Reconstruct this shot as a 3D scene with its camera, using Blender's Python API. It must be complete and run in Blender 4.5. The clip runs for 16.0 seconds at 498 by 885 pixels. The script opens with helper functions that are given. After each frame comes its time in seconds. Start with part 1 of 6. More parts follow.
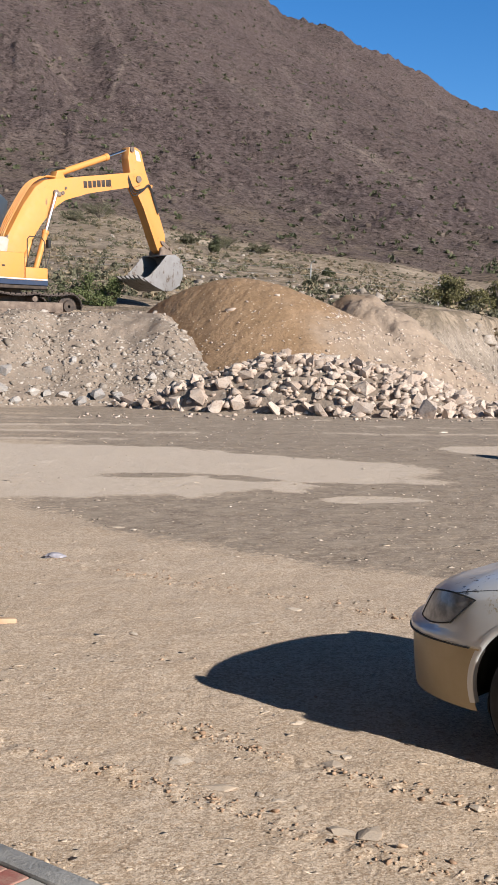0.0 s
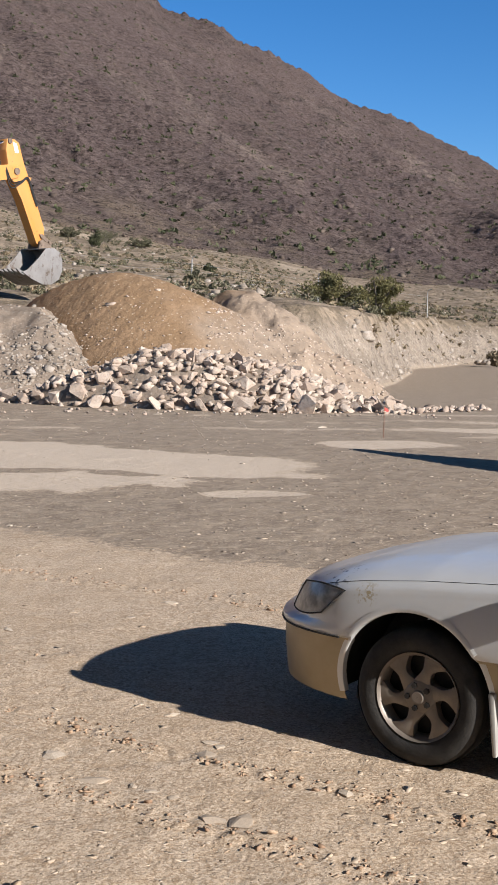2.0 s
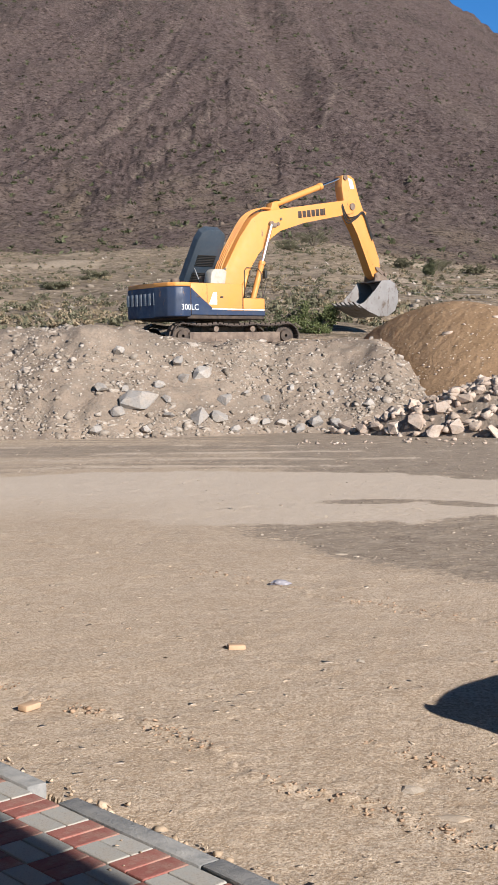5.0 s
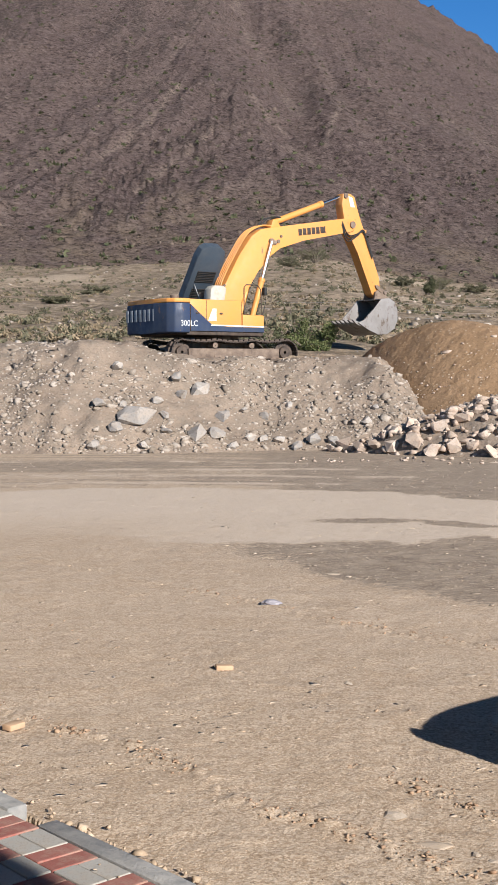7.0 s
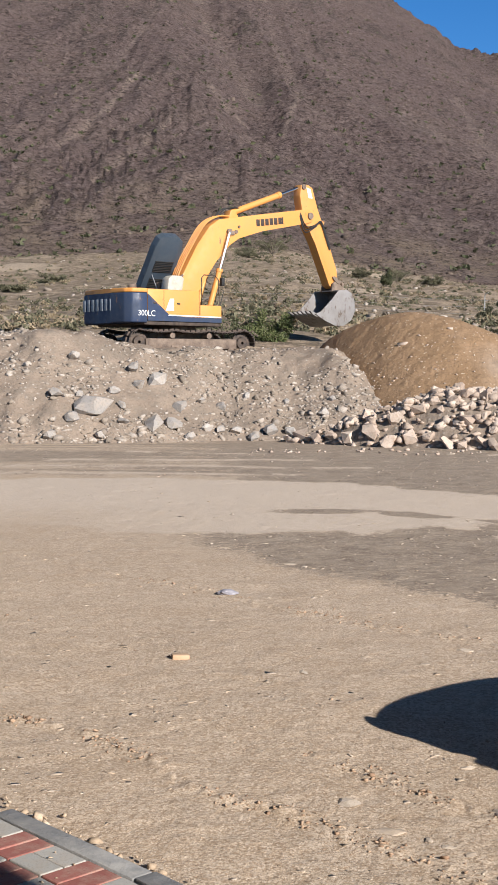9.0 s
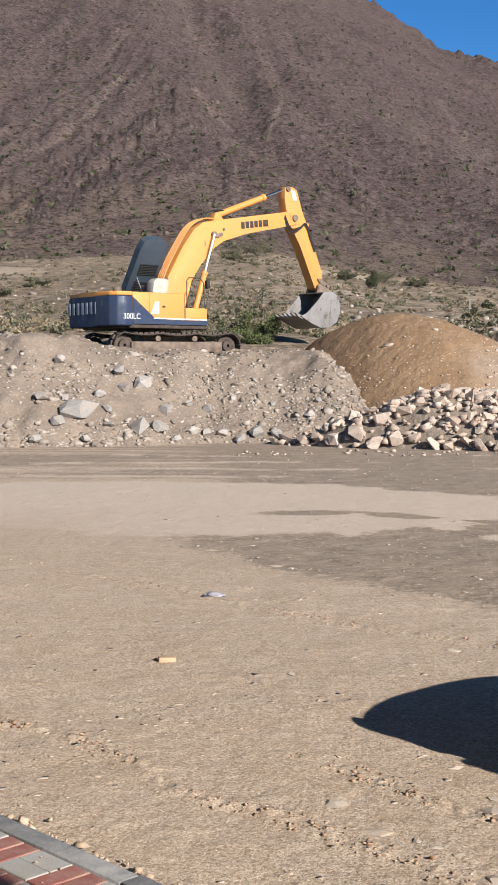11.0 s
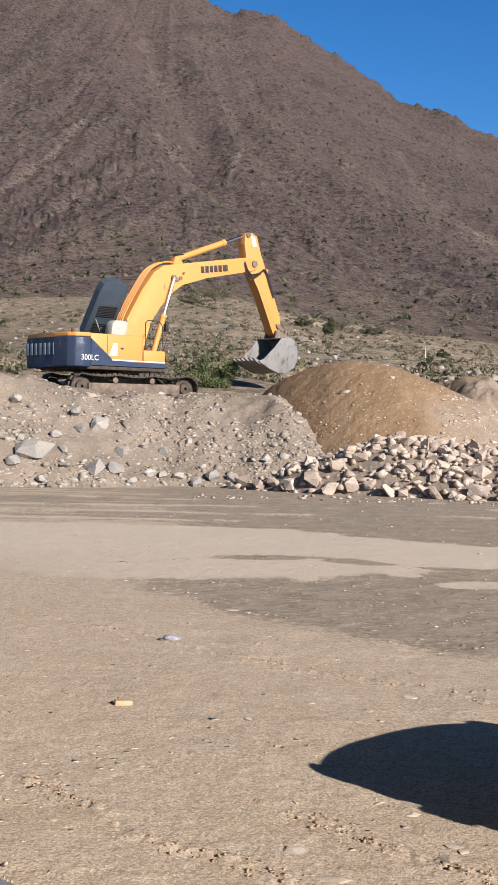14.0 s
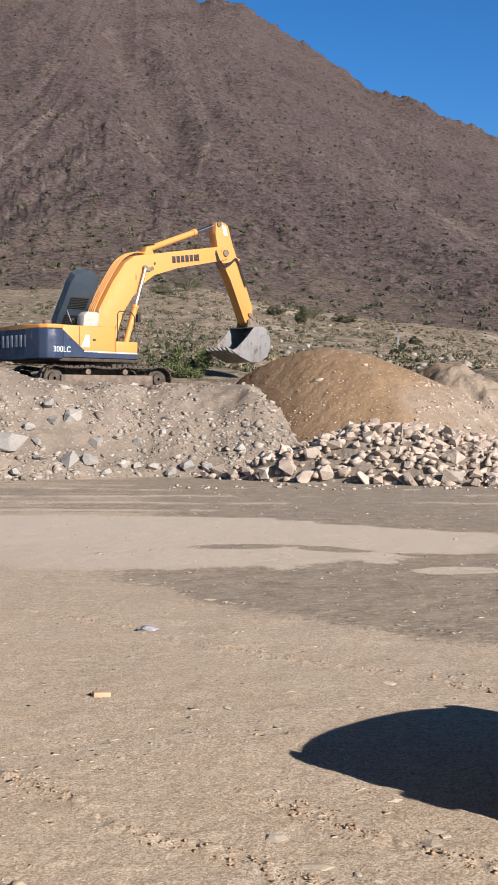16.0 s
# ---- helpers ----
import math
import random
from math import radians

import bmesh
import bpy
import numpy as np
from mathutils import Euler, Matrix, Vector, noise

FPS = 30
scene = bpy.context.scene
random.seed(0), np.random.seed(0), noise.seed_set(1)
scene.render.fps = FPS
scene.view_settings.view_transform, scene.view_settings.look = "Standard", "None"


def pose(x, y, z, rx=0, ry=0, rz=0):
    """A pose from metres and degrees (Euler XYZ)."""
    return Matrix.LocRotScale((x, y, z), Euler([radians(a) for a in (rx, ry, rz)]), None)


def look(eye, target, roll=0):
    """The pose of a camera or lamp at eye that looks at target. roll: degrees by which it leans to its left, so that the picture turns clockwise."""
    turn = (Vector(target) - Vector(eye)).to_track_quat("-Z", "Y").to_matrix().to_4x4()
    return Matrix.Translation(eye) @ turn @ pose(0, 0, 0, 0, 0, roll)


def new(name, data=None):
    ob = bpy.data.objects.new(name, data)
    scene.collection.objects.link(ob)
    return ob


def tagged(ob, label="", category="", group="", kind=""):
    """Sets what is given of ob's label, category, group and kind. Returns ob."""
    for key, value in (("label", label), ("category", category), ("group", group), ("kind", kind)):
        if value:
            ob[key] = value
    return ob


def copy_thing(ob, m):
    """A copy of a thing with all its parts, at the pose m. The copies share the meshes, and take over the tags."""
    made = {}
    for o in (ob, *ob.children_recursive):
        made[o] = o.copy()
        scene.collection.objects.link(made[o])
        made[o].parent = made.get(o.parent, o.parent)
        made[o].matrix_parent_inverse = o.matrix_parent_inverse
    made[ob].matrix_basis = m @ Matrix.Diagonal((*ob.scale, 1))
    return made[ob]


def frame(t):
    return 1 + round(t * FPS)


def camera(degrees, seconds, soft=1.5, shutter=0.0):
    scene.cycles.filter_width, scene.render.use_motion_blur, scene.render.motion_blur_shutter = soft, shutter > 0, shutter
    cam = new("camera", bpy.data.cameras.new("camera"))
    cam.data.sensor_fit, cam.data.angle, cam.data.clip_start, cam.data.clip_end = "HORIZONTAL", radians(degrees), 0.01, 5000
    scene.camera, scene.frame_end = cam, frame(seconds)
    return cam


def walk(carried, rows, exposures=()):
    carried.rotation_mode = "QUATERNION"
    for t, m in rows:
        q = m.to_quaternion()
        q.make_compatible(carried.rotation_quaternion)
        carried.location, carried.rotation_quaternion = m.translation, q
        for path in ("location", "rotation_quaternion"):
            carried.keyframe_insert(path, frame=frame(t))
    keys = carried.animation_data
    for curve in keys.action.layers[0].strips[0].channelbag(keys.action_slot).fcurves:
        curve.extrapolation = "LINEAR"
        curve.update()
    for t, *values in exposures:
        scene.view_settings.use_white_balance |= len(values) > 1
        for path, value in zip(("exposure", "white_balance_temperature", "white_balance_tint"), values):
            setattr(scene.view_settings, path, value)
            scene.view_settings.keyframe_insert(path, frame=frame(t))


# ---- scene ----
cam = camera(22.3, 16.0, soft=1.15)
PATH = [
    (0, (-0.031, 0.088, 1.931), (-0.025, 2.081, 1.769), 0.7),
    (0.5, (-0.043, 0.1, 1.926), (-0.012, 2.094, 1.767), 1.8),
    (1, (-0.009, 0.08, 1.921), (0.108, 2.067, 1.723), 0.6),
    (1.5, (0.001, 0.042, 1.934), (0.166, 2.025, 1.739), 0.9),
    (2, (0.011, 0.034, 1.93), (0.203, 2.017, 1.763), 1.0),
    (2.5, (0.001, 0.028, 1.931), (0.221, 2.01, 1.778), 1.4),
    (3, (0.013, -0.001, 1.941), (0.179, 1.984, 1.763), 0.3),
    (3.5, (0.0, 0.035, 1.94), (0.096, 2.029, 1.822), 0.5),
    (3.8, (-0.022, 0.012, 1.952), (-0.037, 2.009, 1.848), 0.0),
    (4, (-0.036, -0.004, 1.96), (-0.156, 1.989, 1.846), -0.4),
    (4.1, (-0.045, -0.004, 1.959), (-0.201, 1.987, 1.854), -0.4),
    (4.5, (-0.072, 0.003, 1.957), (-0.304, 1.987, 1.874), -0.3),
    (5, (-0.07, 0.028, 1.954), (-0.405, 1.996, 1.833), -1.0),
    (5.2, (-0.05, 0.02, 1.956), (-0.395, 1.988, 1.848), -1.2),
    (7.3, (-0.008, 0.054, 1.982), (-0.335, 2.025, 1.892), -0.1),
    (7.5, (-0.01, 0.051, 1.981), (-0.33, 2.023, 1.9), 0.1),
    (8, (-0.01, 0.042, 1.977), (-0.294, 2.02, 1.884), 0.3),
    (8.5, (-0.016, 0.039, 1.978), (-0.291, 2.017, 1.867), 0.6),
    (9, (-0.005, 0.028, 1.979), (-0.272, 2.007, 1.868), 0.0),
    (9.2, (-0.016, 0.04, 1.976), (-0.273, 2.021, 1.872), -0.1),
    (11.3, (0.004, 0.05, 1.967), (-0.242, 2.032, 1.86), -0.4),
    (11.5, (0.002, 0.048, 1.966), (-0.236, 2.032, 1.868), -0.0),
    (12, (-0.008, 0.047, 1.965), (-0.222, 2.033, 1.864), 0.4),
    (12.5, (-0.019, 0.039, 1.966), (-0.225, 2.026, 1.873), 0.6),
    (13, (-0.033, 0.032, 1.964), (-0.214, 2.022, 1.884), 0.5),
    (13.5, (-0.033, 0.01, 1.969), (-0.212, 2.001, 1.91), 0.5),
    (14, (-0.043, 0.016, 1.968), (-0.218, 2.008, 1.931), 0.8),
    (14.5, (-0.038, 0.002, 1.969), (-0.192, 1.996, 1.926), 0.8),
    (15, (-0.05, 0.022, 1.964), (-0.221, 2.014, 1.915), 0.8),
    (15.5, (-0.053, 0.029, 1.967), (-0.211, 2.023, 1.943), 0.5),
    (16, (-0.052, 0.054, 1.956), (-0.186, 2.049, 1.903), -0.1),
]
walk(cam, [(t, look(eye, target, roll)) for t, eye, target, roll in PATH], exposures=((0, 0.72, 6200, 10), (16, 0.72, 6200, 10)))


# ---- light ----
SUN_EL, SUN_GO = radians(24.2), Vector((-0.707, 0.707, 0)).normalized()
world = bpy.data.worlds.new("world")
scene.world = world
world.use_nodes = True
sky = world.node_tree.nodes.new("ShaderNodeTexSky")
sky.sky_type, sky.sun_disc = "NISHITA", False
sky.sun_elevation = SUN_EL
sky.sun_rotation = math.atan2(-SUN_GO.x, -SUN_GO.y)
sky.altitude, sky.air_density, sky.dust_density, sky.ozone_density = 2500, 1.0, 0.0, 2.6
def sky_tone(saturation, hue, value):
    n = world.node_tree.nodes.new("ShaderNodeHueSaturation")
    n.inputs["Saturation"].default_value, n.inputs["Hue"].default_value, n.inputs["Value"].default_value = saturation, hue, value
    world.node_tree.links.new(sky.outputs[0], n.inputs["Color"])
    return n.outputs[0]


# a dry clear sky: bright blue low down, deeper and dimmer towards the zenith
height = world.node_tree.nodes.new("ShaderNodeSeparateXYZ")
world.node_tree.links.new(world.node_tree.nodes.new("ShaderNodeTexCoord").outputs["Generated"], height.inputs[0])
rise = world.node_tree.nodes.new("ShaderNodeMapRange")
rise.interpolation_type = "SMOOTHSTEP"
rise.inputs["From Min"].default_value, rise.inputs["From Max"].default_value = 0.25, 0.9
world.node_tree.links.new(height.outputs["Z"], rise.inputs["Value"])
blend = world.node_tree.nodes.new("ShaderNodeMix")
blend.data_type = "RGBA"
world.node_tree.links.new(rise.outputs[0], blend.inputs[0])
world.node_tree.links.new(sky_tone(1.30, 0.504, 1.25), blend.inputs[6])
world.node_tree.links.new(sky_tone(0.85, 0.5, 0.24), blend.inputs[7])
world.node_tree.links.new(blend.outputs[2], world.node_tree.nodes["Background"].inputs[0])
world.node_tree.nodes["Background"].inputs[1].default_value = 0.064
sun_data = bpy.data.lights.new("sun", "SUN")
sun_data.energy, sun_data.angle, sun_data.color = 5.0, radians(0.53), (1.0, 0.93, 0.85)
sun = new("sun", sun_data)
sun_way = Vector((SUN_GO.x * math.cos(SUN_EL), SUN_GO.y * math.cos(SUN_EL), -math.sin(SUN_EL)))
sun.matrix_world = Matrix.Translation((30, -30, 40)) @ sun_way.to_track_quat("-Z", "Y").to_matrix().to_4x4()


# ---- small tools ----
def hash2(ix, iy, seed):
    h = (ix.astype(np.int64) * 374761393 + iy.astype(np.int64) * 668265263 + seed * 1442695041) & 0xFFFFFFFF
    h = ((h ^ (h >> 13)) * 1274126177) & 0xFFFFFFFF
    h = ((h ^ (h >> 16)) * 2246822519) & 0xFFFFFFFF
    return ((h ^ (h >> 15)) & 0xFFFFFF) / 0xFFFFFF


def vnoise(x, y, seed=0):
    """Smooth noise, -1 to 1, over arrays."""
    x, y = np.asarray(x, float), np.asarray(y, float)
    ix, iy = np.floor(x), np.floor(y)
    fx, fy = x - ix, y - iy
    fx, fy = fx * fx * fx * (fx * (fx * 6 - 15) + 10), fy * fy * fy * (fy * (fy * 6 - 15) + 10)
    a, b = hash2(ix, iy, seed), hash2(ix + 1, iy, seed)
    c, d = hash2(ix, iy + 1, seed), hash2(ix + 1, iy + 1, seed)
    return 2 * (a + (b - a) * fx + (c - a) * fy + (a - b - c + d) * fx * fy) - 1


def fbm(x, y, octaves=4, seed=0, gain=0.5):
    total, amp, k = 0.0, 1.0, 1.0
    for o in range(octaves):
        total = total + amp * vnoise(x * k + 17.3 * o, y * k - 9.1 * o, seed + o)
        amp, k = amp * gain, k * 2.03
    return total


def smooth(a, b, x):
    t = np.clip((np.asarray(x, float) - a) / (b - a), 0, 1)
    return t * t * (3 - 2 * t)


def softmin(a, b, k):
    h = np.clip(0.5 + 0.5 * (b - a) / k, 0, 1)
    return b * (1 - h) + a * h - k * h * (1 - h)


def mesh_of(name, verts, faces, mat, angle=None, attrs=None):
    me = bpy.data.meshes.new(name)
    me.from_pydata(verts, [], faces)
    me.materials.append(mat)
    for key, values in (attrs or {}).items():
        me.attributes.new(key, "FLOAT", "POINT").data.foreach_set("value", np.asarray(values, np.float32).ravel())
    if angle is not None:
        me.shade_smooth()
        me.set_sharp_from_angle(angle=radians(angle))
    me.update()
    return me


def grid_mesh(name, X, Y, Z, mat, attrs=None):
    """A smooth sheet from arrays of one shape."""
    n, m = X.shape
    idx = np.arange(n * m).reshape(n, m)
    faces = np.stack([idx[:-1, :-1], idx[1:, :-1], idx[1:, 1:], idx[:-1, 1:]], -1).reshape(-1, 4)
    me = bpy.data.meshes.new(name)
    me.vertices.add(n * m)
    me.vertices.foreach_set("co", np.stack([X, Y, Z], -1).astype(np.float32).ravel())
    me.loops.add(faces.size)
    me.loops.foreach_set("vertex_index", faces.astype(np.int32).ravel())
    me.polygons.add(len(faces))
    me.polygons.foreach_set("loop_start", np.arange(0, faces.size, 4, dtype=np.int32))
    me.materials.append(mat)
    for key, values in (attrs or {}).items():
        me.attributes.new(key, "FLOAT", "POINT").data.foreach_set("value", np.asarray(values, np.float32).ravel())
    me.update(calc_edges=True)
    me.validate()
    me.shade_smooth()
    return me


def root(name, label, category, group="", m=None, kind=""):
    ob = new(name)
    ob.empty_display_size = 0.2
    if m is not None:
        ob.matrix_world = m
    return tagged(ob, label, category, group, kind)


def part(name, bm, mat, parent, label="", angle=35):
    me = bpy.data.meshes.new(name)
    bmesh.ops.recalc_face_normals(bm, faces=bm.faces)
    bm.to_mesh(me)
    bm.free()
    me.materials.append(mat)
    me.shade_smooth()
    me.set_sharp_from_angle(angle=radians(angle))
    ob = new(name, me)
    ob.parent = parent
    return tagged(ob, label)


def box(bm, x0, x1, y0, y1, z0, z1, bevel=0.0, m=None):
    r = bmesh.ops.create_cube(bm, size=1, matrix=(m or Matrix()) @ Matrix.Translation(((x0 + x1) / 2, (y0 + y1) / 2, (z0 + z1) / 2)) @ Matrix.Diagonal((x1 - x0, y1 - y0, z1 - z0, 1)))
    if bevel:
        edges = list({e for v in r["verts"] for e in v.link_edges})
        bmesh.ops.bevel(bm, geom=edges, offset=bevel, segments=2, affect="EDGES", profile=0.5)
    return bm


def cyl(bm, a, b, r0, r1=None, n=16):
    a, b = Vector(a), Vector(b)
    turn = (b - a).to_track_quat("Z", "Y").to_matrix().to_4x4()
    bmesh.ops.create_cone(bm, cap_ends=True, segments=n, radius1=r0, radius2=r0 if r1 is None else r1, depth=(b - a).length, matrix=Matrix.Translation((a + b) / 2) @ turn)
    return bm


def prism(bm, pts, y0, y1, bevel=0.0):
    """A plate with an outline in x and z, from y0 to y1."""
    a = [bm.verts.new((x, y0, z)) for x, z in pts]
    b = [bm.verts.new((x, y1, z)) for x, z in pts]
    made = [bm.faces.new(a), bm.faces.new(b[::-1])]
    for i in range(len(pts)):
        j = (i + 1) % len(pts)
        made.append(bm.faces.new((a[j], a[i], b[i], b[j])))
    if bevel:
        bmesh.ops.bevel(bm, geom=list({e for f in made for e in f.edges}), offset=bevel, segments=2, affect="EDGES", profile=0.5)
    return bm


def tube(bm, pts, r, n=8):
    rings = []
    pts = [Vector(p) for p in pts]
    for i, p in enumerate(pts):
        d = (pts[min(i + 1, len(pts) - 1)] - pts[max(i - 1, 0)]).normalized()
        q = d.to_track_quat("Z", "Y")
        rings.append([bm.verts.new(p + q @ Vector((r * math.cos(k * math.tau / n), r * math.sin(k * math.tau / n), 0))) for k in range(n)])
    for a, b in zip(rings, rings[1:]):
        for k in range(n):
            bm.faces.new((a[k], a[(k + 1) % n], b[(k + 1) % n], b[k]))
    bm.faces.new(rings[0][::-1]), bm.faces.new(rings[-1])
    return bm


def lathe(bm, profile, n=48, axis_y=True):
    """Turns a profile of (radius, along) round the y axis."""
    rings = []
    for r, y in profile:
        rings.append([bm.verts.new((r * math.cos(k * math.tau / n), y, r * math.sin(k * math.tau / n))) for k in range(n)])
    for a, b in zip(rings, rings[1:]):
        for k in range(n):
            bm.faces.new((a[k], b[k], b[(k + 1) % n], a[(k + 1) % n]))
    return bm


def bez(pts, n=12):
    """A smooth line through the points (Catmull-Rom)."""
    p = [Vector(q) for q in pts]
    p = [2 * p[0] - p[1]] + p + [2 * p[-1] - p[-2]]
    out = []
    for i in range(1, len(p) - 2):
        for k in range(n):
            t = k / n
            out.append(0.5 * ((2 * p[i]) + (p[i + 1] - p[i - 1]) * t + (2 * p[i - 1] - 5 * p[i] + 4 * p[i + 1] - p[i + 2]) * t * t + (3 * p[i] - p[i - 1] - 3 * p[i + 1] + p[i + 2]) * t ** 3))
    return out + [p[-2]]


def rock_mesh(name, seed, mat, points=16, flat=0.75):
    rng = random.Random(seed)
    bm = bmesh.new()
    for _ in range(points):
        v = Vector((rng.gauss(0, 1), rng.gauss(0, 1), rng.gauss(0, 1))).normalized() * rng.uniform(0.42, 0.54)
        bm.verts.new((v.x * rng.uniform(0.9, 1.25), v.y, v.z * flat))
    r = bmesh.ops.convex_hull(bm, input=bm.verts)
    loose = [v for v in bm.verts if not v.link_faces]
    bmesh.ops.delete(bm, geom=loose, context="VERTS")
    me = bpy.data.meshes.new(name)
    bmesh.ops.recalc_face_normals(bm, faces=bm.faces)
    bm.to_mesh(me)
    bm.free()
    me.materials.append(mat)
    return me


def stones(name, places, mat, seed, kinds=10, points=9):
    """Many stones in one mesh: rows of x, y, z, size, flatness."""
    rng = np.random.default_rng(seed)
    shapes = []
    for k in range(kinds):
        me = rock_mesh("shape", seed * 50 + k, mat, points, 1.0)
        co = np.array([v.co for v in me.vertices])
        tri = np.array([p.vertices[:] for p in me.polygons])
        shapes.append((co, tri))
        bpy.data.meshes.remove(me)
    V, F, base = [], [], 0
    for x, y, z, s, fl in places:
        co, tri = shapes[rng.integers(kinds)]
        a = rng.uniform(0, math.tau)
        c, d = math.cos(a), math.sin(a)
        k = rng.uniform(0.7, 1.4)
        q = co * (s * k, s / k, s * fl)
        V.append(np.stack([q[:, 0] * c - q[:, 1] * d + x, q[:, 0] * d + q[:, 1] * c + y, q[:, 2] + z], -1))
        F.append(tri + base)
        base += len(co)
    V, F = np.concatenate(V), np.concatenate(F)
    me = bpy.data.meshes.new(name)
    me.vertices.add(len(V))
    me.vertices.foreach_set("co", V.astype(np.float32).ravel())
    me.loops.add(F.size)
    me.loops.foreach_set("vertex_index", F.astype(np.int32).ravel())
    me.polygons.add(len(F))
    me.polygons.foreach_set("loop_start", np.arange(0, F.size, 3, dtype=np.int32))
    me.materials.append(mat)
    me.update(calc_edges=True)
    return me


# ---- materials ----
class Mat:
    """A node material with short calls for the usual nodes."""

    def __init__(self, name, rough=0.8, metal=0.0, spec=0.4):
        self.mat = bpy.data.materials.new(name)
        self.mat.use_nodes = True
        self.t = self.mat.node_tree
        self.p = self.t.nodes["Principled BSDF"]
        self.p.inputs["Roughness"].default_value = rough
        self.p.inputs["Metallic"].default_value = metal
        self.p.inputs["Specular IOR Level"].default_value = spec
        self.coord = self.t.nodes.new("ShaderNodeTexCoord").outputs["Object"]

    def node(self, kind):
        return self.t.nodes.new(kind)

    def put(self, value, socket):
        if isinstance(value, bpy.types.NodeSocket):
            self.t.links.new(value, socket)
        else:
            socket.default_value = value

    def noise(self, scale, detail=4, rough=0.55, at=None, stretch=None, warp=0.0):
        n = self.node("ShaderNodeTexNoise")
        n.inputs["Scale"].default_value, n.inputs["Detail"].default_value, n.inputs["Roughness"].default_value = scale, detail, rough
        n.inputs["Distortion"].default_value = warp
        c = at or self.coord
        if stretch:
            mp = self.node("ShaderNodeMapping")
            mp.inputs["Scale"].default_value = stretch
            self.t.links.new(c, mp.inputs[0])
            c = mp.outputs[0]
        self.t.links.new(c, n.inputs["Vector"])
        return n.outputs[0]

    def cells(self, scale, feature="F1", out="Distance", stretch=None):
        n = self.node("ShaderNodeTexVoronoi")
        n.feature = feature
        n.inputs["Scale"].default_value = scale
        c = self.coord
        if stretch:
            mp = self.node("ShaderNodeMapping")
            mp.inputs["Scale"].default_value = stretch
            self.t.links.new(c, mp.inputs[0])
            c = mp.outputs[0]
        self.t.links.new(c, n.inputs["Vector"])
        return n.outputs[out]

    def ramp(self, value, *stops):
        n = self.node("ShaderNodeValToRGB")
        while len(n.color_ramp.elements) < len(stops):
            n.color_ramp.elements.new(0.5)
        for e, (pos, col) in zip(n.color_ramp.elements, stops):
            e.position = pos
            e.color = (*col, 1) if isinstance(col, tuple) else (col, col, col, 1)
        self.put(value, n.inputs[0])
        return n.outputs[0]

    def mix(self, fac, a, b, blend="MIX"):
        n = self.node("ShaderNodeMix")
        n.data_type, n.blend_type = "RGBA", blend
        self.put(fac, n.inputs[0])
        for v, s in ((a, n.inputs[6]), (b, n.inputs[7])):
            self.put((*v, 1) if isinstance(v, tuple) and len(v) == 3 else v, s)
        return n.outputs[2]

    def math(self, op, a, b=0.0, clamp=False):
        n = self.node("ShaderNodeMath")
        n.operation, n.use_clamp = op, clamp
        self.put(a, n.inputs[0]), self.put(b, n.inputs[1])
        return n.outputs[0]

    def attr(self, name):
        n = self.node("ShaderNodeAttribute")
        n.attribute_name = name
        return n.outputs["Fac"]

    def random(self):
        return self.node("ShaderNodeObjectInfo").outputs["Random"]

    def island(self):
        return self.node("ShaderNodeNewGeometry").outputs["Random Per Island"]

    def color(self, c):
        self.put((*c, 1) if isinstance(c, tuple) and len(c) == 3 else c, self.p.inputs["Base Color"])
        return self

    def rough(self, r):
        self.put(r, self.p.inputs["Roughness"])
        return self

    def bump(self, height, strength=0.5, dist=0.02):
        n = self.node("ShaderNodeBump")
        n.inputs["Strength"].default_value, n.inputs["Distance"].default_value = strength, dist
        self.put(height, n.inputs["Height"])
        if self.p.inputs["Normal"].is_linked:
            self.t.links.new(self.p.inputs["Normal"].links[0].from_socket, n.inputs["Normal"])
        self.t.links.new(n.outputs[0], self.p.inputs["Normal"])
        return self


